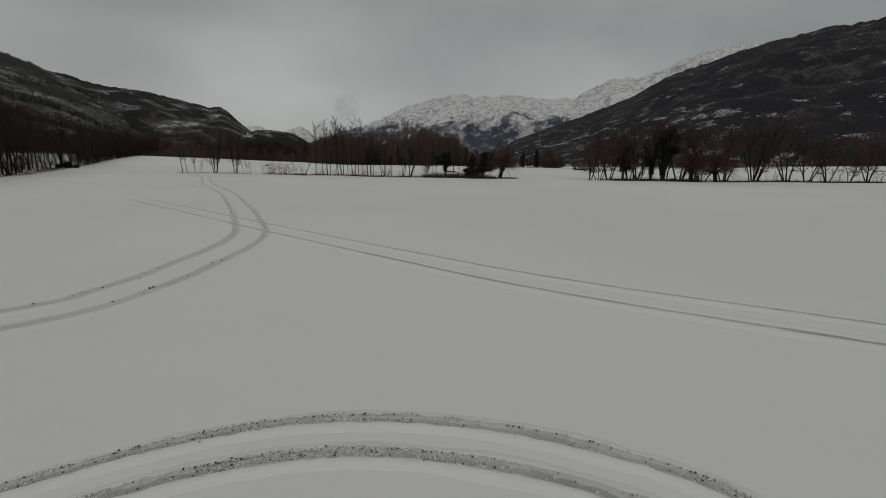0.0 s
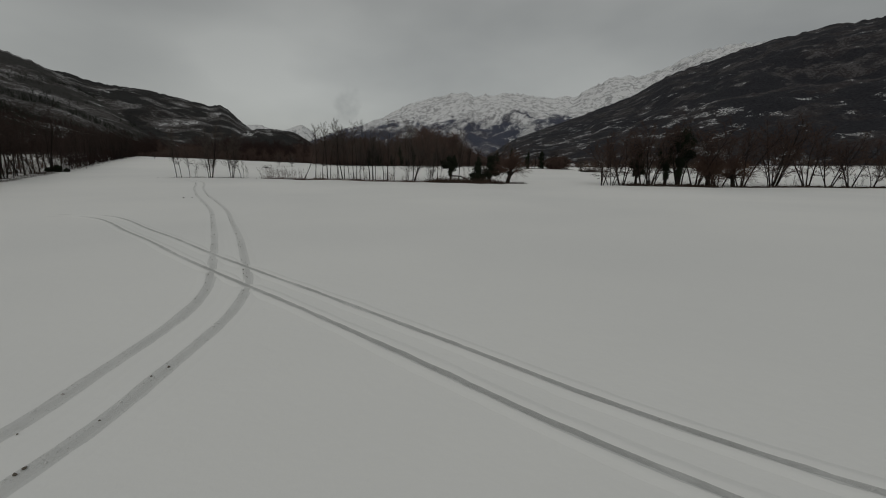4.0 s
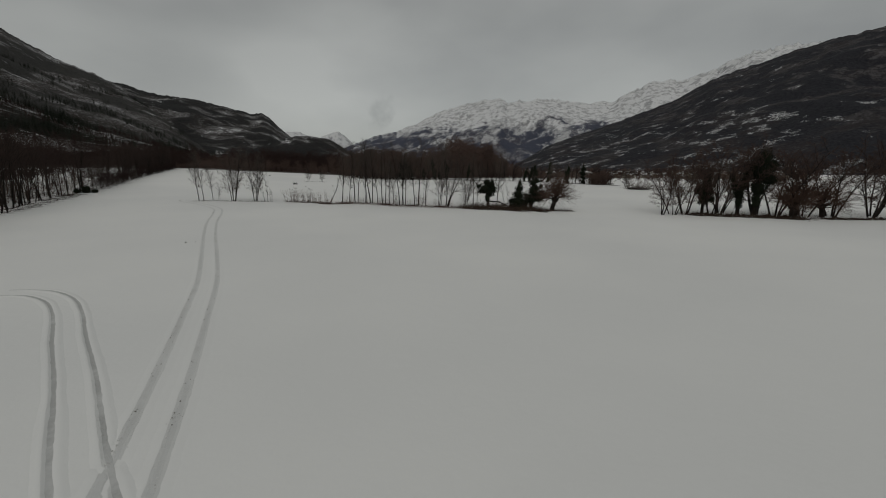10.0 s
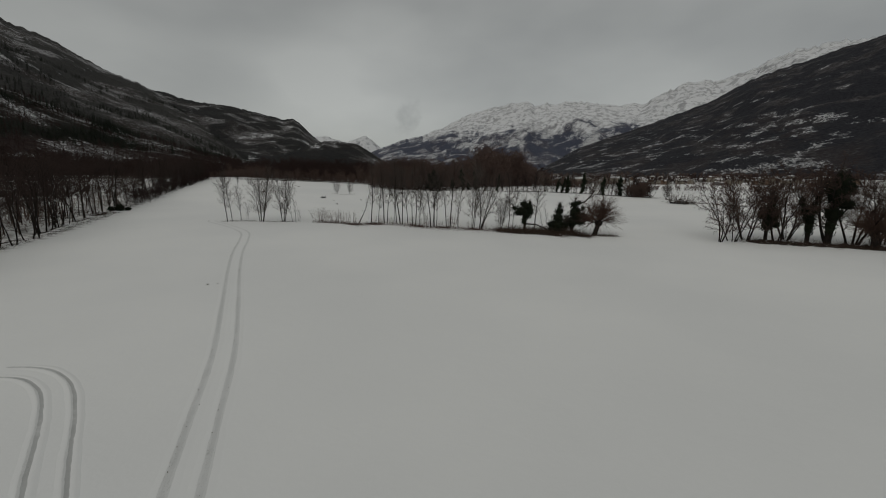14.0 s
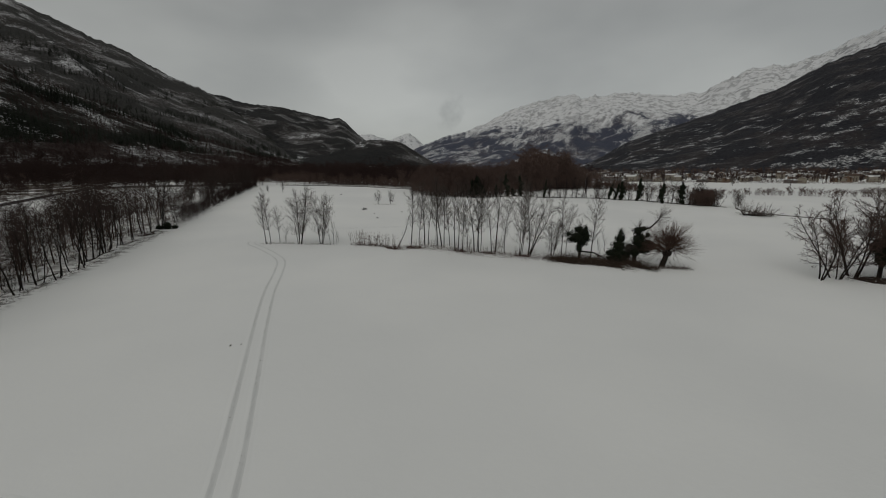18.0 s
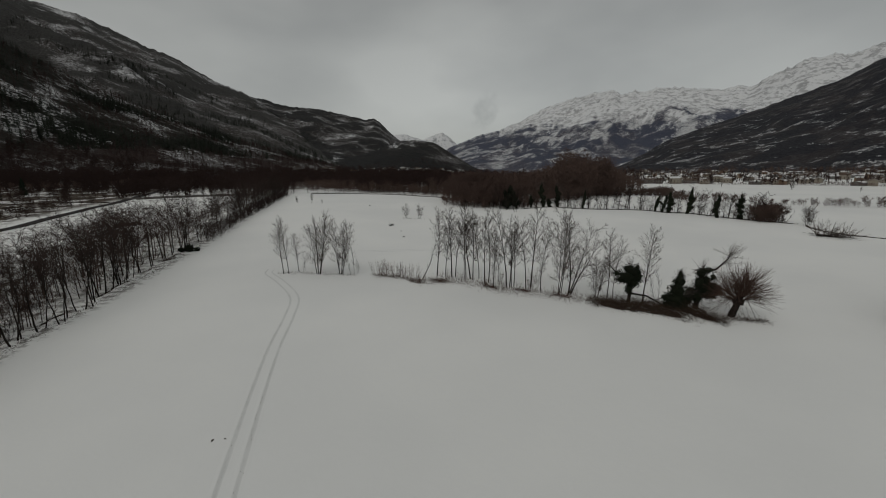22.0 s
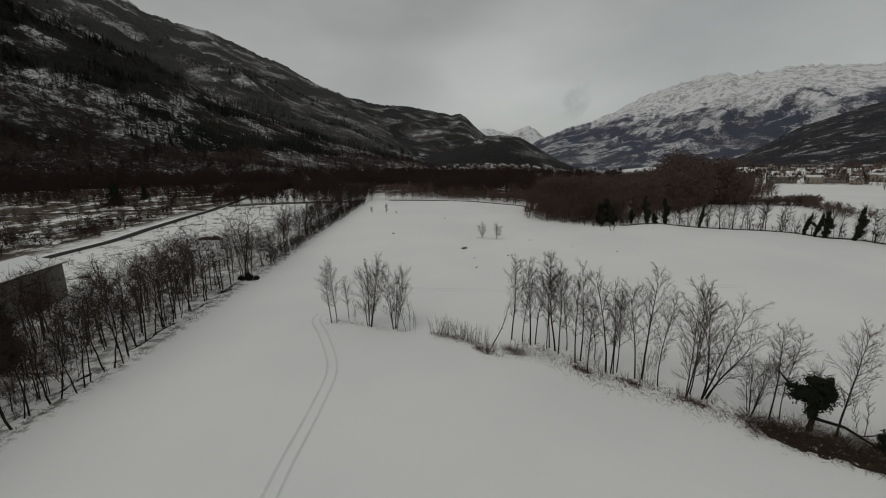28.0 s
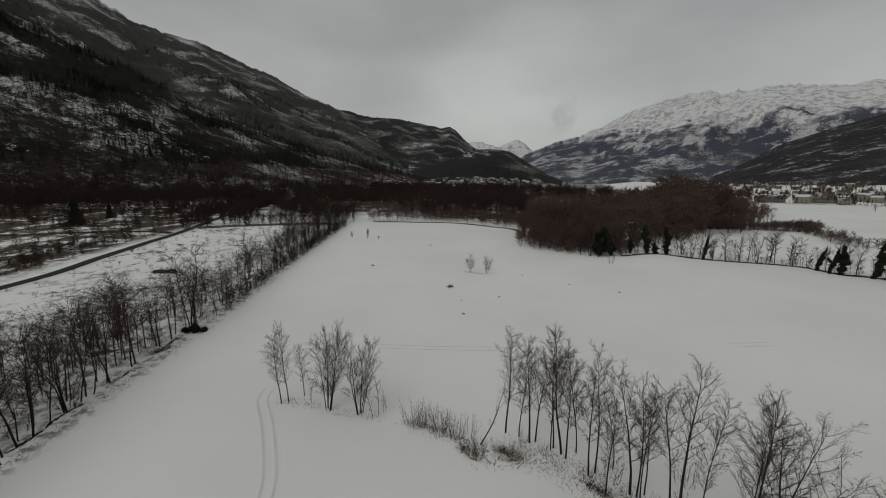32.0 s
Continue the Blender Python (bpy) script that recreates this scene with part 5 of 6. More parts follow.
def woods(name, label, category, places, heights, shapes, material, seed, ground_z=None):
    rng = np.random.default_rng(seed)
    verts, faces, base = [], [], 0
    z = land(places[:, 0], places[:, 1]) if ground_z is None else ground_z
    heights = heights * (0.86 + 0.2 * np.sin(places[:, 0] * 0.071 + seed) * np.sin(places[:, 1] * 0.053) + 0.1 * np.sin(places[:, 0] * 0.21 + places[:, 1] * 0.17))
    pick = rng.integers(0, len(shapes), len(places))
    for k, (v, f) in enumerate(shapes):
        sel = np.where(pick == k)[0]
        if not len(sel):
            continue
        top = v[:, 2].max()
        s = heights[sel] / top
        a = rng.uniform(0, 6.28, len(sel))
        wide = s * rng.uniform(0.85, 1.25, len(sel))
        x = (v[None, :, 0] * np.cos(a)[:, None] - v[None, :, 1] * np.sin(a)[:, None]) * wide[:, None] + places[sel, 0][:, None]
        y = (v[None, :, 0] * np.sin(a)[:, None] + v[None, :, 1] * np.cos(a)[:, None]) * wide[:, None] + places[sel, 1][:, None]
        zz = v[None, :, 2] * s[:, None] + z[sel][:, None]
        verts.append(np.stack([x, y, zz], -1).reshape(-1, 3))
        faces.append((f[None] + (base + np.arange(len(sel)) * len(v))[:, None, None]).reshape(-1, 3))
        base += len(sel) * len(v)
    verts, faces = np.concatenate(verts), np.concatenate(faces)
    me = bpy.data.meshes.new(name)
    me.vertices.add(len(verts))
    me.vertices.foreach_set("co", verts.ravel())
    me.loops.add(len(faces) * 3)
    me.loops.foreach_set("vertex_index", faces.ravel().astype(np.int32))
    me.polygons.add(len(faces))
    me.polygons.foreach_set("loop_start", np.arange(0, len(faces) * 3, 3, dtype=np.int32))
    me.polygons.foreach_set("loop_total", np.full(len(faces), 3, dtype=np.int32))
    me.update()
    me.validate()
    me.materials.append(material)
    return tagged(new(name, me), label, category, kind="stuff")


def slim_tree(seed, height, blades, wide, drop, thick):
    """A light tree for far slopes: a tapered stem and slender blades; drop above 0 droops them like a conifer's boughs."""
    rng = np.random.default_rng(seed)
    v, f = prisms([[0, 0, -1.0, 0, 0, height, height * 0.02, 0]], 3)
    for i in range(blades):
        t = 0.12 + 0.85 * (i + rng.random()) / blades if drop > 0 else rng.uniform(0.3, 0.9)
        az = i * 2.4 + rng.normal(0, 0.3)
        l = height * wide * ((1.05 - t) if drop > 0 else rng.uniform(0.5, 1.0))
        a = np.array([0, 0, height * t])
        e = a + [math.cos(az) * l, math.sin(az) * l, -drop * l if drop > 0 else l * rng.uniform(0.6, 1.5)]
        w = np.array([-math.sin(az), math.cos(az), 0.3]) * thick
        v += [(a - w).tolist(), (a + w).tolist(), e.tolist()]
        f += [[len(v) - 3, len(v) - 2, len(v) - 1]]
    return np.array(v), np.array(f)


NEAR = [template(900 + i, 15, 26, 15, 0.12, 0.032, (0.25, 0.32, 0.2, 0.3)[i], (0.24, 0.21, 0.26, 0.23)[i]) for i in range(4)]
FAR = [template(920 + i, 15, 18, 11, 0.13, 0.075, 0.20, 0.27) for i in range(4)]
VFAR = [template(930 + i, 15, 12, 9, 0.18, 0.17, 0.12, 0.30) for i in range(4)]
LOWFAR = [template(950 + i, 4, 14, 6, 0.05, 0.050, 0.04, 0.42) for i in range(4)]
LOW = [template(940 + i, 4, 14, 7, 0.03, 0.030, 0.02, 0.5) for i in range(4)]
rw = np.random.default_rng(15)

HEDGED = [template(960 + i, 12, 22, 9, 0.13, 0.024, (0.3, 0.38, 0.34)[i], 0.27) for i in range(3)]
behind = np.array(behind)
woods("trees_behind_hedge", "bare dark trees standing behind the meadow's hedge", "trees", behind, np.where(behind[:, 1] < 139, rw.uniform(9, 13.5, len(behind)), rw.uniform(5.5, 10.5, len(behind))), HEDGED, M_TWIG_DARK, 31)
copse = scatter([(-34, 262), (-27, 234), (-14, 228), (3, 229.5), (8, 240), (-5, 262), (-24, 275)], 330, rw)
front = np.clip((copse[:, 1] - 230) / 30, 0, 1)
woods("copse", "dense copse of tall bare trees at the field's far edge", "woods", copse, (10 + 6 * front) * rw.uniform(0.75, 1.25, len(copse)), NEAR, M_WOODS, 1)
back = scatter([(6, 240), (26, 264), (55, 296), (84, 345), (96, 400), (60, 440), (-60, 440), (-40, 330), (-24, 276), (-5, 263)], 820, rw)
bear = np.degrees(np.arctan2(back[:, 0], back[:, 1] - 60))
swell = 13 + 11 * np.exp(-((bear - 9.0) / 5.5) ** 2) - 5 * np.clip((bear - 11) / 4, 0, 1)
woods("woods_north", "brown leafless woods behind the copse", "woods", back, swell * rw.uniform(0.75, 1.15, len(back)), FAR, M_WOODS, 2)
far_w = np.vstack([scatter([(-104, 318), (-100, 284), (-72, 287), (-42, 281), (-40, 330), (-50, 440), (-300, 440), (-240, 370), (-180, 320)], 900, rw)])
woods("woods_northwest", "dark leafless woods closing the valley floor", "woods", far_w, rw.uniform(9, 17, len(far_w)), FAR, M_WOODS_BROWN, 3)
far_v = scatter([(-300, 440), (-50, 440), (60, 440), (110, 430), (60, 620), (-40, 760), (-440, 760), (-420, 520)], 1000, rw)
woods("woods_valley_head", "distant leafless woods across the valley floor", "woods", far_v, rw.uniform(13, 19, len(far_v)), VFAR, M_WOODS_BROWN, 10)
edge_w = scatter([(-112, 268), (-104, 262), (-70, 282), (-38, 274), (-36, 279), (-72, 288), (-108, 276)], 90, rw)
woods("field_edge_trees", "bare trees along the field's far edge", "woods", edge_w, rw.uniform(5, 11, len(edge_w)), NEAR, M_WOODS, 4)
left_w = scatter([(-400, 20), (-350, 60), (-335, 150), (-315, 235), (-262, 308), (-225, 335), (-250, 390), (-360, 430), (-400, 300)], 950, rw)
woods("woods_west", "dark leafless woods below the western mountain", "woods", left_w, rw.uniform(10, 17, len(left_w)), FAR, M_WOODS_BROWN, 5)
left_v = scatter([(-400, 0), (-390, 20), (-400, 300), (-360, 430), (-420, 520), (-660, 420), (-700, 0)], 1300, rw)
woods("woods_mountain_foot", "dark leafless woods at the mountain's foot", "woods", left_v, rw.uniform(14, 20, len(left_v)), VFAR, M_WOODS_BROWN, 11)
LAND_W = [(-138, 110), (-152, 172), (-166, 208), (-185, 235), (-240, 306), (-270, 310), (-330, 235), (-345, 150), (-330, 70), (-190, 70)]
knots = scatter(LAND_W, 95, rw)
scrub = np.vstack([scatter(LAND_W, 420, rw)] + [k + rw.normal(0, 1, (11, 2)) * rw.uniform(2.5, 7.0) * [1.3, 0.9] for k in knots])
scrub = scrub[in_polygon(scrub, LAND_W) & ~in_polygon(scrub, [(-205, 150), (-250, 165), (-280, 205), (-230, 200), (-200, 185)])]
woods("scrubland", "brown scrub and young trees beyond the road", "scrub", scrub, rw.uniform(1.5, 5.5, len(scrub)), LOWFAR, M_WOODS_BROWN, 6)
young = scatter(LAND_W, 300, rw)
woods("young_trees", "thin bare young trees standing in the scrub", "trees", young, rw.uniform(5, 10, len(young)), FAR, M_WOODS_BROWN, 26)
under = np.vstack([scatter([(-350, 60), (-300, 190), (-262, 308), (-215, 330), (-250, 390), (-330, 300), (-370, 60)], 420, rw),
                   scatter([(-180, 318), (-104, 300), (-100, 284), (-72, 287), (-42, 281), (-40, 320), (-180, 350)], 340, rw),
                   scatter([(-34, 258), (-28, 232), (-14, 226.5), (3, 228), (30, 268), (58, 330), (62, 350), (34, 300), (-5, 246)], 300, rw)])
woods("understory", "brown underwood along the edges of the woods", "woods", under, rw.uniform(3, 7.5, len(under)), LOWFAR, M_WOODS, 12)
foot = np.array([(hedge_x(y) - 0.8 + rw.normal(0, 1.1), y) for y in np.arange(150, 250, 0.5)])
woods("hedge_foot", "dense dark undergrowth along the far part of the hedge", "hedge", foot, rw.uniform(2.0, 5.0, len(foot)), LOW, M_WOODS_BROWN, 13)
rough_l = scatter([(-75, 130), (-88, 165), (-118, 240), (-160, 215), (-142, 172), (-130, 140), (-118, 100), (-95, 128)], 260, rw)
woods("rough_pasture", "low brown bushes scattered over snowy rough pasture", "scrub", rough_l, rw.uniform(0.8, 3.0, len(rough_l)), LOW, M_WOODS_BROWN, 7)
hedge_l = scatter([(-104, 246), (-110, 262), (-160, 300), (-220, 330), (-200, 300), (-150, 262)], 260, rw)
woods("clearing_trees", "bare trees round a snowy clearing", "woods", hedge_l, rw.uniform(6, 12, len(hedge_l)), FAR, M_WOODS_BROWN, 8)
wall_row = scatter([(-172, 212), (-158, 219), (-145, 228), (-125, 237), (-110, 243), (-112, 252), (-150, 244), (-178, 228)], 130, rw)
woods("wall_trees", "bare trees along the low field wall", "trees", wall_row, rw.uniform(5, 10, len(wall_row)), FAR + LOWFAR[:1], M_WOODS_BROWN, 29)
verge_b = scatter([(-141, 118), (-148, 150), (-160, 185), (-178, 180), (-164, 140), (-156, 112)], 170, rw)
woods("verge_bushes", "brown bushes beside the road", "scrub", verge_b, rw.uniform(1.5, 4.5, len(verge_b)), LOWFAR, M_WOODS_BROWN, 30)
lane = curve_points([(-180, 238), (-205, 276), (-236, 322), (-262, 360)], 0.8)
lane = np.vstack([lane + [7, 4], lane + [-8, -4]]) + rw.normal(0, 1.8, (2 * len(lane), 2))
woods("lane_trees", "bare trees and bushes lining the road", "trees", lane, rw.uniform(4, 10, len(lane)), FAR + LOWFAR, M_WOODS_BROWN, 27)
line2 = np.vstack([curve_points([(30, 306), (50, 315), (66, 316), (88, 315)], 0.2), curve_points([(84, 313), (82, 292), (81, 273), (89, 266), (110, 258), (150, 246), (200, 238)], 0.75)])
line2 = line2 + rw.normal(0, 1.5, line2.shape)
woods("second_hedge", "brown shrub hedge between two snowy fields", "hedge", line2, np.where(line2[:, 1] > 300, rw.uniform(4.5, 8, len(line2)), rw.uniform(2.5, 5.5, len(line2))), LOWFAR, M_WOODS, 9)

# ---- the hedge at the far side of the meadow ----
FARHEDGE = "trees of the far hedge"
bramble("dark earth bank along the far edge of the meadow", [(4, 228.5), (15, 236), (25, 233), (36, 231), (50, 229), (56, 222), (63, 220), (72, 208), (78, 203), (83, 199)], 0.9, 0.55, 56, 1400)


def small_ivy(x, y, h, seed, w=1.0):
    r5 = np.random.default_rng(seed)
    pts, rad = limb(r5, (0, 0, -0.3), (r5.normal(0, 0.08), r5.normal(0, 0.08), 1), h * 0.92, 0.22, 0.06, 12, 0.0, 0.06)
    side, side_r = limb(r5, pts[5], (r5.choice([-1, 1]) * 0.6, 0.1, 1), h * 0.4, 0.1, 0.03, 6, 0.02, 0.10)
    centres, radii = [], []
    for k, p in enumerate(pts[1:]):
        swell = 0.35 + 0.65 * math.sin(math.pi * min(1, 0.12 + k / 13))
        for _ in range(2):
            centres.append(tuple(p + r5.normal(0, 0.20 * w * swell, 3)))
            radii.append((w * swell * r5.uniform(0.45, 0.85), w * swell * r5.uniform(0.45, 0.85), h * r5.uniform(0.06, 0.10)))
    for p in side[2:5]:
        centres.append(tuple(p))
        radii.append((0.4 * w, 0.4 * w, h * 0.06))
    ivy_tree(x, y, "slim tree wrapped in dark ivy in the far hedge", FARHEDGE, to_segs(pts, rad) + to_segs(side, side_r), centres, radii, seed, 1500, 0.17,
             spray(r5, tuple(pts[-1]), (0, 0, 1), h * 0.25, 16, 0.6, 0.02) + spray(r5, tuple(side[-1]), (0.3, 0, 1), h * 0.3, 16, 0.6, 0.02) + spray(r5, tuple(pts[6]), (0, 0, 0.5), h * 0.3, 18, 0.8, 0.018))


for i, (x, y, h, w) in enumerate([(7.7, 234.5, 5.6, 1.0), (12.7, 235.7, 10.4, 1.5), (15.3, 236.6, 4.0, 1.2), (18.3, 237.0, 9.5, 1.4), (27.3, 231.8, 8.0, 0.7), (52.0, 225.7, 6.8, 0.7), (53.6, 222.8, 7.2, 0.8), (55.5, 221.8, 8.2, 1.5), (60.9, 219.8, 9.3, 1.5),
                                  (66.3, 210.5, 8.0, 1.3), (71.7, 207.4, 8.5, 1.4)]):
    small_ivy(x, y, h, 500 + i, w)
for x, y, h in [(21.9, 233.4, 10.2), (30.1, 232.0, 7.6), (32.6, 229.5, 9.5), (36.7, 231.1, 8.7), (41.0, 231.8, 8.7), (44.7, 230.8, 10.2), (48.9, 231.0, 8.4), (24.6, 232.8, 8.0), (58.2, 221.2, 9.0), (63.6, 216.5, 9.0), (68.9, 209.2, 8.6), (74.5, 205.4, 8.5)]:
    FAR_TREE.plant(x, y, h, "bare tree on the bank of the far hedge", FARHEDGE)
for x, y, h in [(10, 236, 2.4), (23, 233.5, 3), (34.5, 231, 3.2), (38.8, 231.6, 2.6), (43, 231.2, 3), (47, 230.5, 2.4), (51, 228.5, 2.8), (65, 213, 3), (70, 208.4, 3.2)]:
    THICKET.plant(x, y, h, "tangled bare shrub on the far hedge's bank", "shrubs of the far hedge", category="shrub")
far_line = curve_points([(4, 229.5), (15, 237), (25, 234), (36, 232), (50, 230), (56, 223), (63, 221), (72, 209), (78, 204)], 1.5)
far_line = far_line + rw.normal(0, 0.8, far_line.shape)
woods("far_hedge_undergrowth", "low brown undergrowth along the far hedge", "hedge", far_line, rw.uniform(1.5, 3.8, len(far_line)), LOWFAR, M_WOODS_BROWN, 25)
for x, y in curve_points([(22, 238), (34, 236), (46, 234), (56, 228), (66, 215), (74, 207)], 1.9):
    FAR_TREE.plant(x + rw.normal(0, 1.6), y + rw.normal(0, 1.2), rw.uniform(3.5, 9.5), "bare tree on the bank of the far hedge", FARHEDGE)
for x, y, h in [(76.2, 204.2, 6.0), (77.6, 203.4, 6.4), (79.0, 202.6, 6.2), (75.0, 205.6, 5.4), (80.2, 201.8, 5.0), (76.8, 205.2, 6.4), (78.4, 204.4, 6.8), (79.8, 203.8, 6.0), (77.0, 202.6, 5.0), (74.0, 206.8, 5.6), (73.0, 207.6, 4.8)]:
    THICKET.plant(x, y, h, "tall reddish thicket at the end of the far hedge", "shrubs of the far hedge", category="shrub")
for x, y, h in ((83.4, 196.2, 6.6), (84.8, 197.0, 5.8)):
    SPREADING.plant(x, y, h, "small round bare tree beside a fallen one", FARHEDGE, 1)
end_t = rw.uniform((73.5, 201.0), (81.0, 207.5), (60, 2))
woods("hedge_end_thicket", "dense reddish thicket at the far hedge's end", "hedge", end_t, rw.uniform(4, 6.8, len(end_t)), LOWFAR, M_WOODS, 32)
THICKET.plant(1.0, 216.6, 3.3, "bare bush standing out from the copse", "shrubs of the far hedge", category="shrub")
cg = [(0, 0, 2.2), (1.6, 1, 2.6), (-1.5, 0.6, 2.4), (0.4, 0.6, 5.0), (2.0, 1.5, 5.2), (-1.0, 1.4, 5.4), (0.8, 1.2, 7.6)]
cg += [(float(a), float(b), float(c)) for a, b, c in np.random.default_rng(5).uniform((-3, -0.5, 1), (4, 2.5, 7.5), (16, 3))]
cr = [(1.0, 0.9, 1.6)] * 7 + [(0.6, 0.6, 1.2)] * 16
single("ivy_thicket", "dark evergreen ivy thicket at the copse's corner", "tree", -1.6, 226.6, [("foliage", leaves(rngb, cg, cr, 5200, 0.2), M_IVY), ("inner_mass", lumps(cg, [tuple(0.8 * v for v in r) for r in cr], 12), M_IVY)], FARHEDGE)

for x, y, h in ((-4.4, 226.2, 9.0), (0.6, 225.6, 8.2), (2.4, 228.4, 10.0), (-2.2, 225.0, 6.5), (-7.5, 227.0, 9.5)):
    FAR_TREE.plant(x, y, h, "bare tree at the corner of the copse", FARHEDGE)
# a tree that fell across the ditch
rf = np.random.default_rng(91)
fall_pts, fall_r = limb(rf, (0, 0, 0.4), (1, -0.1, 0.05), 9.0, 0.3, 0.1, 7, -0.01, 0.06)
fall_tw = []
for i in range(20):
    p = fall_pts[rf.integers(0, 6)]
    fall_tw += spray(rf, p, (0.2, rf.normal(0, 0.8), rf.uniform(0.1, 0.8)), 4.2, 11, 0.45, 0.022, 4, -0.03, 4)
single("fallen_tree", "toppled bare tree lying across the snowy ditch", "tree", 75.8, 180.2, [("trunk", prisms(to_segs(fall_pts, fall_r), 6), M_BARK_DARK), ("crown", prisms(fall_tw, 3), M_TWIG)], "", 0, -12)
bramble("dark ditch bank beyond the fallen tree", [(83.5, 197), (82, 190), (84, 183), (90, 178), (98, 172)], 0.6, 0.5, 57, 260)

# ---- a spruce and small trees far off ----
def spruce(x, y, h, label, wide=0.30):
    rng = np.random.default_rng(int(x * 10) % 1000 + 7)
    segs = []
    for i in range(420):
        t = rng.uniform(0.06, 1.0)
        az = rng.uniform(0, 6.28)
        l = h * wide * (1 - t) ** 0.8 * rng.uniform(0.7, 1.15) + 0.2
        p = np.array([0, 0, h * t])
        segs.append([*p, math.cos(az) * l, math.sin(az) * l, h * t - l * rng.uniform(0.15, 0.5), 0.26, 0])
    return single("spruce_tree", label, "tree", x, y, [("trunk", prisms([[0, 0, -0.3, 0, 0, h, 0.22, 0.03]], 5), M_BARK_DARK), ("needles", prisms(segs, 3), M_NEEDLES)])


spruce(-233.9, 210.2, 13.0, "broad dark spruce standing in the scrub beyond the road", 0.46)
spruce(-238.5, 213.0, 10.5, "dark spruce close beside a taller one", 0.42)
spruce(-246, 232, 9.0, "small dark spruce at the wood's edge")
for x, y, h in ((225.2, 374.7, 4.0), (207.0, 411.2, 8.8), (186, 470, 5), (-82.8, 222.1, 4.4), (-79.0, 223.9, 1.6), (-88.5, 221.0, 3.0)):
    SPREADING.plant(x, y, h, "small bare tree alone in the open snow", "lone trees in the snow")


# ---- clods and litter on the snow ----
def clod(x, y, size, label="dark clod of earth on the snow", category="clod"):
    n = int(abs(x * 31 + y * 17)) % 97
    root = part("earth_clod", lumps([(0, 0, size * 0.2), (size * 0.7, size * 0.15, size * 0.12)], [(size * 0.6, size * 0.45, size * 0.35), (size * 0.5, size * 0.3, size * 0.22)], n, 2, 0.3), M_EARTH)
    root.matrix_world = pose(x, y, ground_at(x, y), 0, 0, n * 7)
    return tagged(root, label, category, "clods on the snow")


for x, y, s in [(-22.8, 177.0, 0.35), (-27.3, 165.2, 0.35), (-9.0, 191.7, 0.3), (2.1, 189.2, 0.3), (-57.1, 221.2, 0.4), (-20.9, 195.4, 0.25), (-20.6, 88.6, 0.14), (-62.0, 190.0, 0.5), (-30, 172, 0.22), (-19.8, 88.9, 0.09)]:
    clod(x, y, s)
heap = []
for i in range(9):
    heap += spray(rf, (rf.normal(0, 0.35), rf.normal(0, 0.25), 0.1), (rf.normal(), rf.normal(), 0.25), 1.0, 4, 0.4, 0.03, 3, -0.02, 1)
single("brush_pile", "small heap of cut branches in the field", "branches", -35.2, 179.8, [("branch_heap", prisms(heap, 3), M_BARK_DARK)])
bramble("strip of dead grass under two small trees", [(-35.6, 193.0), (-32, 193.0), (-28.8, 193.4)], 0.45, 0.35, 58, 120, bank=False)
bramble("dark brush heap on the rough pasture", [(-113.5, 163.5), (-110, 165.0), (-106.5, 166)], 1.5, 1.6, 59, 250)
bramble("fallen brush at the hedge's foot", [(-67.8, 132.6), (-67.2, 134.6)], 0.8, 0.9, 60, 200)
bramble("ragged edge of dead grass along the hedge", [(hedge_x(y) + 0.3, y) for y in range(66, 140, 9)], 0.9, 0.32, 62, 2200, bank=False)
bramble("ragged edge of dark grass along the hedge", [(hedge_x(y) - 0.6, y) for y in range(142, 250, 12)], 1.2, 0.9, 63, 900, bank=False)
bramble("snowy tufts of dead grass under the alders", [(-14.6, 129.2), (-9.5, 130.6), (-4.5, 129.4), (-1, 127.2), (3.4, 126.7), (8, 125.2), (11.5, 124.0)], 2.0, 0.42, 64, 3200, dark=M_TWIG_RED, bank=False)
bramble("dead reddish grass at the clump's foot", [(-40, 129.6), (-36, 130.2), (-31, 130.0), (-27, 130.8)], 0.9, 0.3, 65, 500, bank=False)
bramble("dead grass and brambles among the willow tufts", [(-23, 131.2), (-19, 131.0), (-15, 129.8)], 0.8, 0.5, 66, 700, dark=M_TWIG_RED, bank=False)
for x, y, k, seed in ((-15.2, 128.9, 1.0, 67), (-11.4, 129.9, 1.1, 68), (-3.0, 128.2, 0.7, 69), (2.0, 127.3, 0.8, 70), (7.9, 125.6, 0.9, 71)):
    bramble("dark heap of brambles at the row's foot", [(x - 0.9 * k, y + 0.3), (x, y), (x + 0.9 * k, y - 0.4)], 0.6 * k, 0.62 * k, seed, 280, dark=M_TWIG_RED, bank=False)
for y0, y1 in ((62, 72), (75, 83), (87, 99), (102, 109), (112, 122), (125, 130), (133, 139)):
    bramble("strip of bare earth at the feet of the hedge trees", [(hedge_x(y) - 1.5 + 0.25 * math.sin(y), y) for y in range(y0, y1 + 1, 2)], 0.42, 0.30, 73 + y0, 160)
bramble("dark ditch along the far edge of the meadow", [(-104, 262), (-88, 270), (-70, 279), (-52, 277), (-38, 272), (-32, 262)], 1.0, 0.7, 74, 900)


# ---- villages ----
M_WALLS = [make_plaster("cream_render", (0.22, 0.20, 0.16), (0.34, 0.30, 0.25)), make_plaster("grey_render", (0.13, 0.125, 0.12), (0.23, 0.22, 0.21)), make_plaster("ochre_render", (0.17, 0.115, 0.08), (0.26, 0.18, 0.125))]


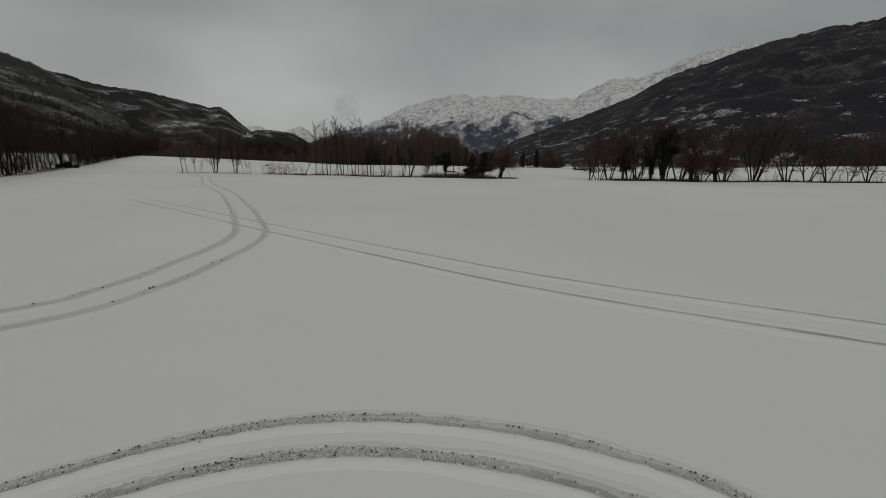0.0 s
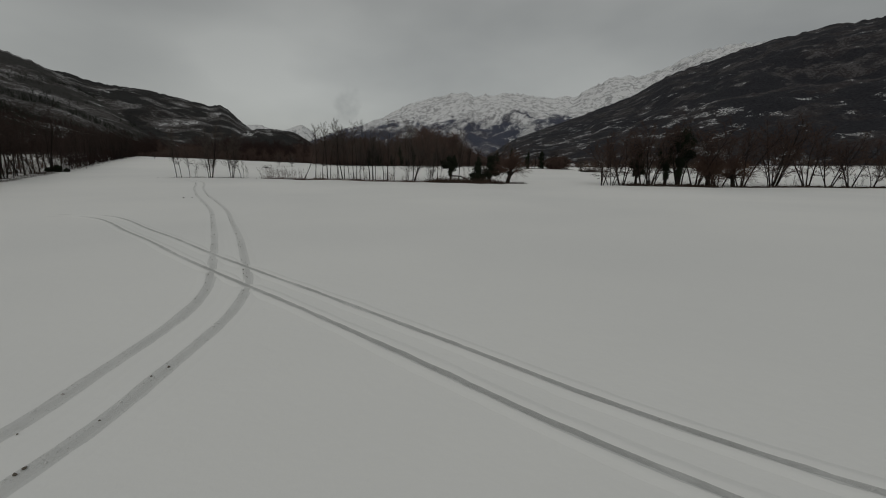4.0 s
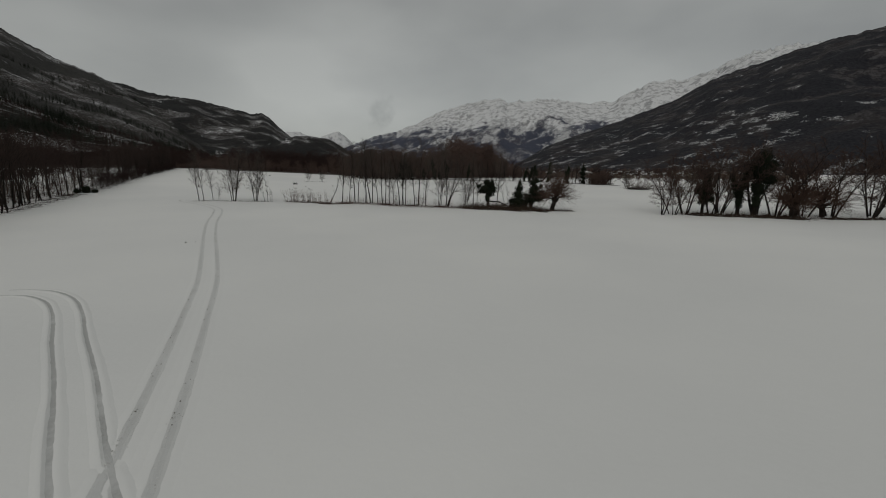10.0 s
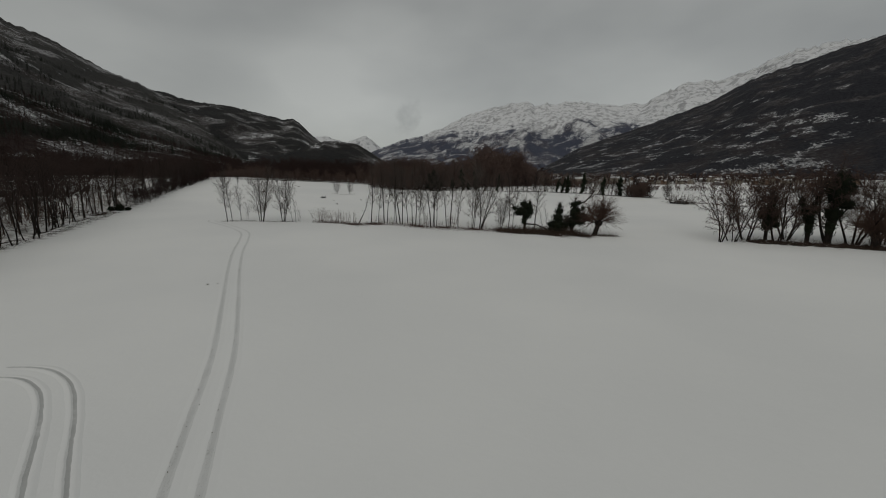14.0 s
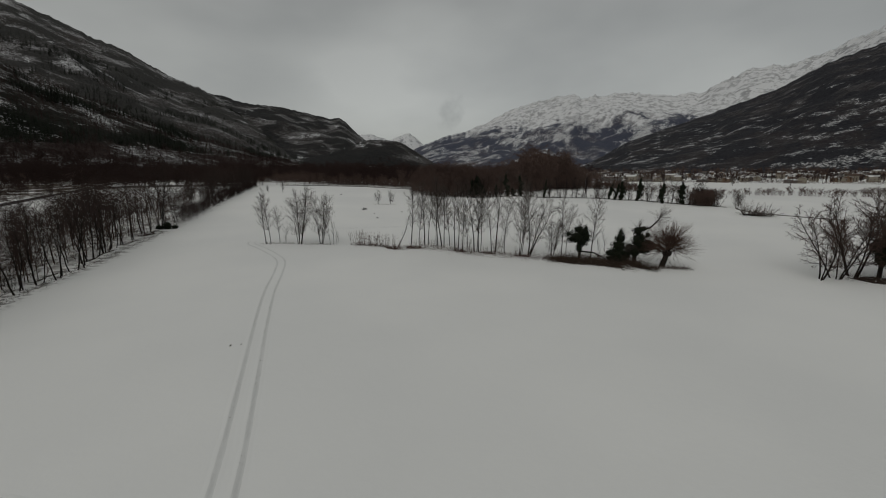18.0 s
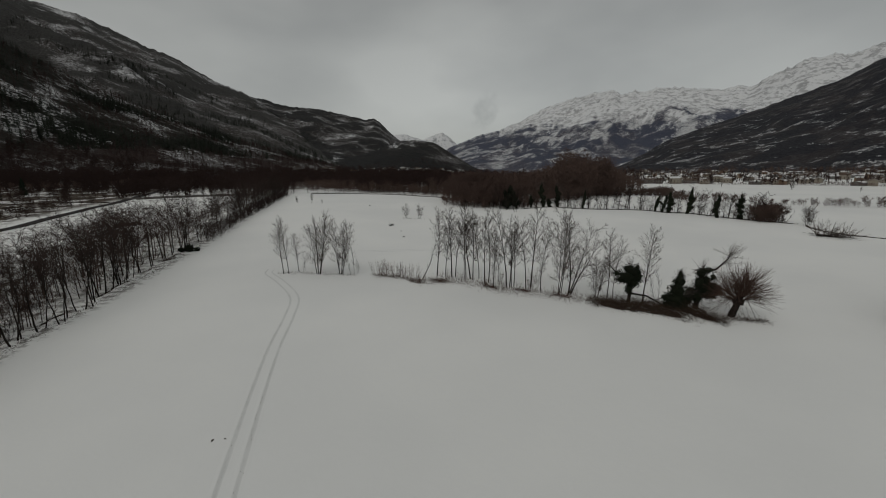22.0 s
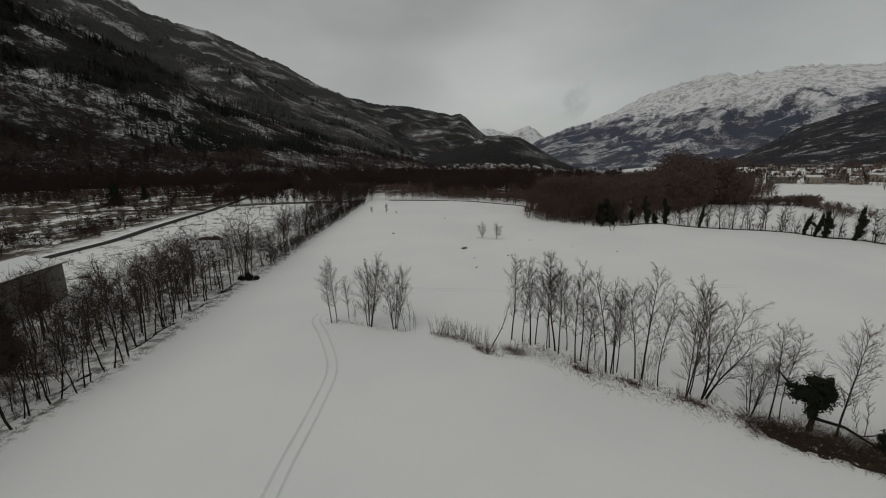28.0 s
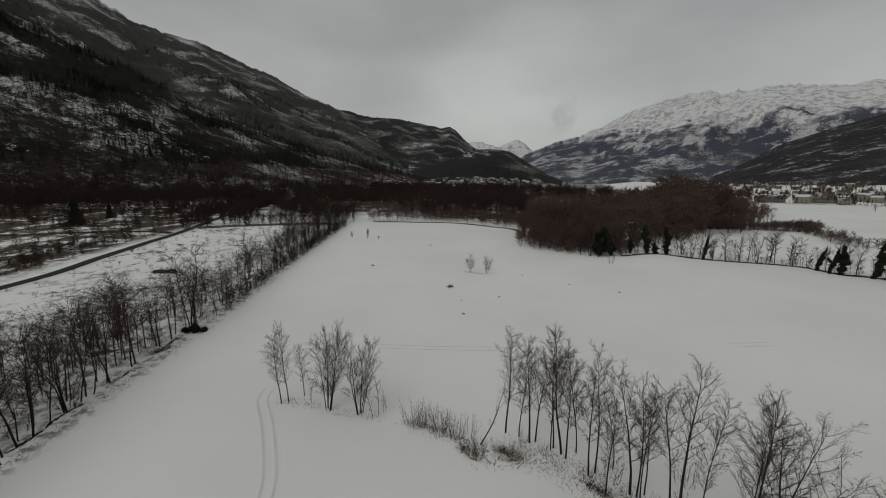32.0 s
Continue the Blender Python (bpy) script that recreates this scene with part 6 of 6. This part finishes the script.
def gable_house(w, d, h, pitch, wall, windows):
    """Meshes of one house: walls with gables, roof, snow, chimney and windows."""
    rise = d / 2 * pitch
    bm = bmesh.new()
    ring = [(-d / 2, -1.0), (d / 2, -1.0), (d / 2, h), (0, h + rise), (-d / 2, h)]
    a = [bm.verts.new((-w / 2, y, z)) for y, z in ring]
    b = [bm.verts.new((w / 2, y, z)) for y, z in ring]
    bm.faces.new(a[::-1])
    bm.faces.new(b)
    for i in range(5):
        bm.faces.new((a[i], a[(i + 1) % 5], b[(i + 1) % 5], b[i]))
    bmesh.ops.recalc_face_normals(bm, faces=bm.faces[:])
    me = []

    def keep(name, bm2, m):
        x = bpy.data.meshes.new(name)
        bm2.to_mesh(x)
        bm2.free()
        x.materials.append(m)
        me.append((name, x))

    keep("wall", bm, wall)
    for s in (1, -1):
        c = [(-w / 2 - 0.6, s * (d / 2 + 0.7), h - 0.7 * pitch + 0.05), (w / 2 + 0.6, s * (d / 2 + 0.7), h - 0.7 * pitch + 0.05), (w / 2 + 0.6, 0, h + rise + 0.05), (-w / 2 - 0.6, 0, h + rise + 0.05)]
        keep("roof", quad_slab([(x, y, z + 0.3) for x, y, z in c], 0.3), M_ROOFMIX)
    keep("eave", box((w + 1.1, d + 1.2, 0.18), (0, 0, h - 0.7 * pitch + 0.1)), M_TILE)
    keep("chimney", box((0.8, 0.8, 1.6), (w * 0.22, d * 0.12, h + rise + 0.4), 0.04), M_WALLS[1])
    for i in range(windows):
        x = -w / 2 + w * (i + 0.5) / windows
        for z in ([1.4, 4.2] if h > 5 else [1.4]):
            for s in (1, -1):
                keep("window", box((1.1, 0.08, 1.3), (x, s * (d / 2 + 0.03), z)), M_DARK)
    return me


GARDEN = [slim_tree(990 + i, 12, 30, 0.30, 0.0, 0.24) for i in range(3)]
HOUSES = [gable_house(12, 9, 5.8, 0.45, M_WALLS[0], 3), gable_house(16, 10, 5.5, 0.4, M_WALLS[1], 4), gable_house(10, 9, 6.2, 0.5, M_WALLS[2], 2), gable_house(30, 14, 5.0, 0.25, M_WALLS[1], 5), gable_house(14, 11, 8.5, 0.42, M_WALLS[0], 3)]
HILL_HOUSES = [gable_house(12, 9, 5.8, 0.45, M_WALLS[0], 0), gable_house(16, 10, 5.5, 0.4, M_WALLS[1], 0), gable_house(10, 9, 6.2, 0.5, M_WALLS[2], 0)]


def house(x, y, which, turn, z=None, k=1.0, group="houses of the valley village"):
    label = ("cream rendered house with a snow-covered gable roof", "grey rendered house under a snowy roof", "ochre house with a snowy gable roof", "long low shed with a snow-covered roof", "tall cream house with a snow-covered roof")[which]
    root = tagged(new("house" if which != 3 else "shed"), label, "house" if which != 3 else "shed", group)
    root.matrix_world = pose(x, y, ground_at(x, y) if z is None else z, 0, 0, turn) @ Matrix.Scale(k, 4)
    for nm, me in (HILL_HOUSES if "hillside" in group else HOUSES)[which]:
        new(nm, me).parent = root


rv = np.random.default_rng(31)
tree_places = []
for i in range(205):
    az = radians(rv.uniform(12.5, 47))
    r = 545 + 520 * rv.random() ** 1.2
    x, y = r * math.sin(az), 60 + r * math.cos(az)
    house(x, y, int(rv.choice([0, 1, 2, 3, 4], p=[0.36, 0.26, 0.16, 0.12, 0.10])), math.degrees(-az) + rv.normal(0, 14) + (90 if rv.random() < 0.18 else 0), None, rv.uniform(0.58, 0.8))
    for _ in range(8):
        tree_places.append((x + rv.normal(0, 18), y + rv.normal(-4, 18)))
verge = np.array([(r * math.sin(a), 60 + r * math.cos(a)) for a, r in zip(np.radians(np.arange(11, 50, 0.11)), 528 + rv.normal(0, 3, 400))])
woods("village_hedge", "brown hedge along the village's edge", "hedge", verge, rv.uniform(1.5, 4.5, len(verge)), LOWFAR, M_WOODS, 24)
tree_places = np.array([p for p in tree_places if math.hypot(p[0], p[1] - 60) > 522])
woods("village_trees", "bare garden trees among the village houses", "woods", tree_places, rv.uniform(5, 12, len(tree_places)), GARDEN, M_WOODS_BROWN, 21)
band = np.array([(r * math.sin(a), 60 + r * math.cos(a)) for a, r in zip(np.radians(rv.uniform(10, 70, 900)), rv.uniform(900, 1100, 900))])
woods("woods_east", "brown woods at the foot of the eastern mountain", "woods", band, rv.uniform(8, 16, len(band)), GARDEN, M_WOODS, 22)


def slope_heights(ob, pts):
    """Where straight-down lines through the places meet a mountain."""
    tree = BVHTree.FromPolygons([v.co[:] for v in ob.data.vertices], [p.vertices[:] for p in ob.data.polygons])
    out = []
    for x, y in pts:
        hit = tree.ray_cast(Vector((x, y, 3000)), Vector((0, 0, -1)))
        out.append(hit[0].z if hit[0] else float("nan"))
    return np.array(out)


from mathutils.bvhtree import BVHTree

WESTMT, KNOLL = bpy.data.objects["spur_west"], bpy.data.objects["hill_knoll"]
pts = np.array([(r * math.sin(a), 60 + r * math.cos(a)) for a, r in zip(np.radians(rv.uniform(-100, -24, 1300)), 475 + 150 * rv.random(1300) ** 1.1)])
hz = slope_heights(WESTMT, pts)
ok = np.isfinite(hz) & (hz > 0)
woods("lower_slope_woods", "dark bare woods on the lower mountain slope", "woods", pts[ok], rv.uniform(9, 16, ok.sum()), VFAR, M_WOODS_BROWN, 23, np.maximum(hz[ok], 5.0))
pts = np.array([(r * math.sin(a), 60 + r * math.cos(a)) for a, r in zip(np.radians(rv.uniform(-22, -4, 170)), rv.uniform(1120, 1270, 170))])
hz = slope_heights(KNOLL, pts)
for (x, y), z in zip(pts, hz):
    if np.isfinite(z) and z < 34:
        house(x, y, int(rv.integers(0, 3)), rv.uniform(-40, 40), max(z, 6.0), 0.7, "houses on the far hillside")
pts = np.array([(r * math.sin(a), 60 + r * math.cos(a)) for a, r in zip(np.radians(rv.uniform(-30, -19, 60)), rv.uniform(740, 1020, 60))])
hz = slope_heights(WESTMT, pts)
for (x, y), z in zip(pts, hz):
    if np.isfinite(z) and z < 30:
        house(x, y, int(rv.integers(0, 3)), rv.uniform(-40, 40), max(z, 6.0), 0.65, "houses on the far hillside")
hill = np.array([(r * math.sin(a), 60 + r * math.cos(a)) for a, r in zip(np.radians(rv.uniform(-22, -4, 420)), rv.uniform(1120, 1320, 420))])
hz = slope_heights(KNOLL, hill)
hz = np.where(np.isfinite(hz), np.maximum(hz, 5.0), 5.0)
woods("hillside_trees", "bare trees among the houses of the hillside", "woods", hill, rv.uniform(6, 12, len(hill)), VFAR, M_WOODS_BROWN, 28, hz)

# ---- the woods that clothe the western spur ----
FIRS = [slim_tree(970 + i, 15, 22, 0.30, 0.5, 0.75) for i in range(3)]
BEECHES = [slim_tree(980 + i, 13, 20, 0.26, 0.0, 0.16) for i in range(3)]
rs = np.random.default_rng(77)
n_spur = 11500
az_s, r_s = np.radians(rs.uniform(-84, -22, n_spur)), np.sqrt(rs.uniform(500.0 ** 2, 1055.0 ** 2, n_spur))
spur_xy = np.stack([r_s * np.sin(az_s), 60 + r_s * np.cos(az_s)], -1)
spur_z = slope_heights(WESTMT, spur_xy)
stand = np.array([noise.fractal(Vector((x * 0.007, y * 0.007, z * 0.012)), 0.8, 2.0, 4) for x, y, z in np.c_[spur_xy, np.nan_to_num(spur_z)]])
live = np.isfinite(spur_z) & (spur_z > 12)
fir = live & (stand > 0.10) & (spur_z > 45)
beech = live & ~fir & (rs.random(n_spur) < 0.75)
woods("spur_firs", "dark evergreen forest in stands on the mountain spur", "woods", spur_xy[fir], rs.uniform(9, 19, fir.sum()), FIRS, M_FIRS, 41, spur_z[fir])
woods("spur_beeches", "thin leafless woods on the snowy mountain spur", "woods", spur_xy[beech], rs.uniform(8, 15, beech.sum()), BEECHES, M_WOODS_BROWN, 42, spur_z[beech])
HIGHMT = bpy.data.objects["mountain_west"]
n_high = 7500
az_h, r_h = np.radians(rs.uniform(-66, -24, n_high)), np.sqrt(rs.uniform(1150.0 ** 2, 3000.0 ** 2, n_high))
high_xy = np.stack([r_h * np.sin(az_h), 60 + r_h * np.cos(az_h)], -1)
high_z = slope_heights(HIGHMT, high_xy)
stand = np.array([noise.fractal(Vector((x * 0.003, y * 0.003, z * 0.005)), 0.8, 2.0, 4) for x, y, z in np.c_[high_xy, np.nan_to_num(high_z)]])
dense = np.isfinite(high_z) & (high_z > 20) & (stand > 0.10) & (rs.random(n_high) > np.clip((high_z - 480) / 300, 0, 1))
woods("high_firs", "dark evergreen stands on the high grey mountain side", "woods", high_xy[dense], rs.uniform(14, 26, dense.sum()), FIRS, M_FIRS, 43, high_z[dense])
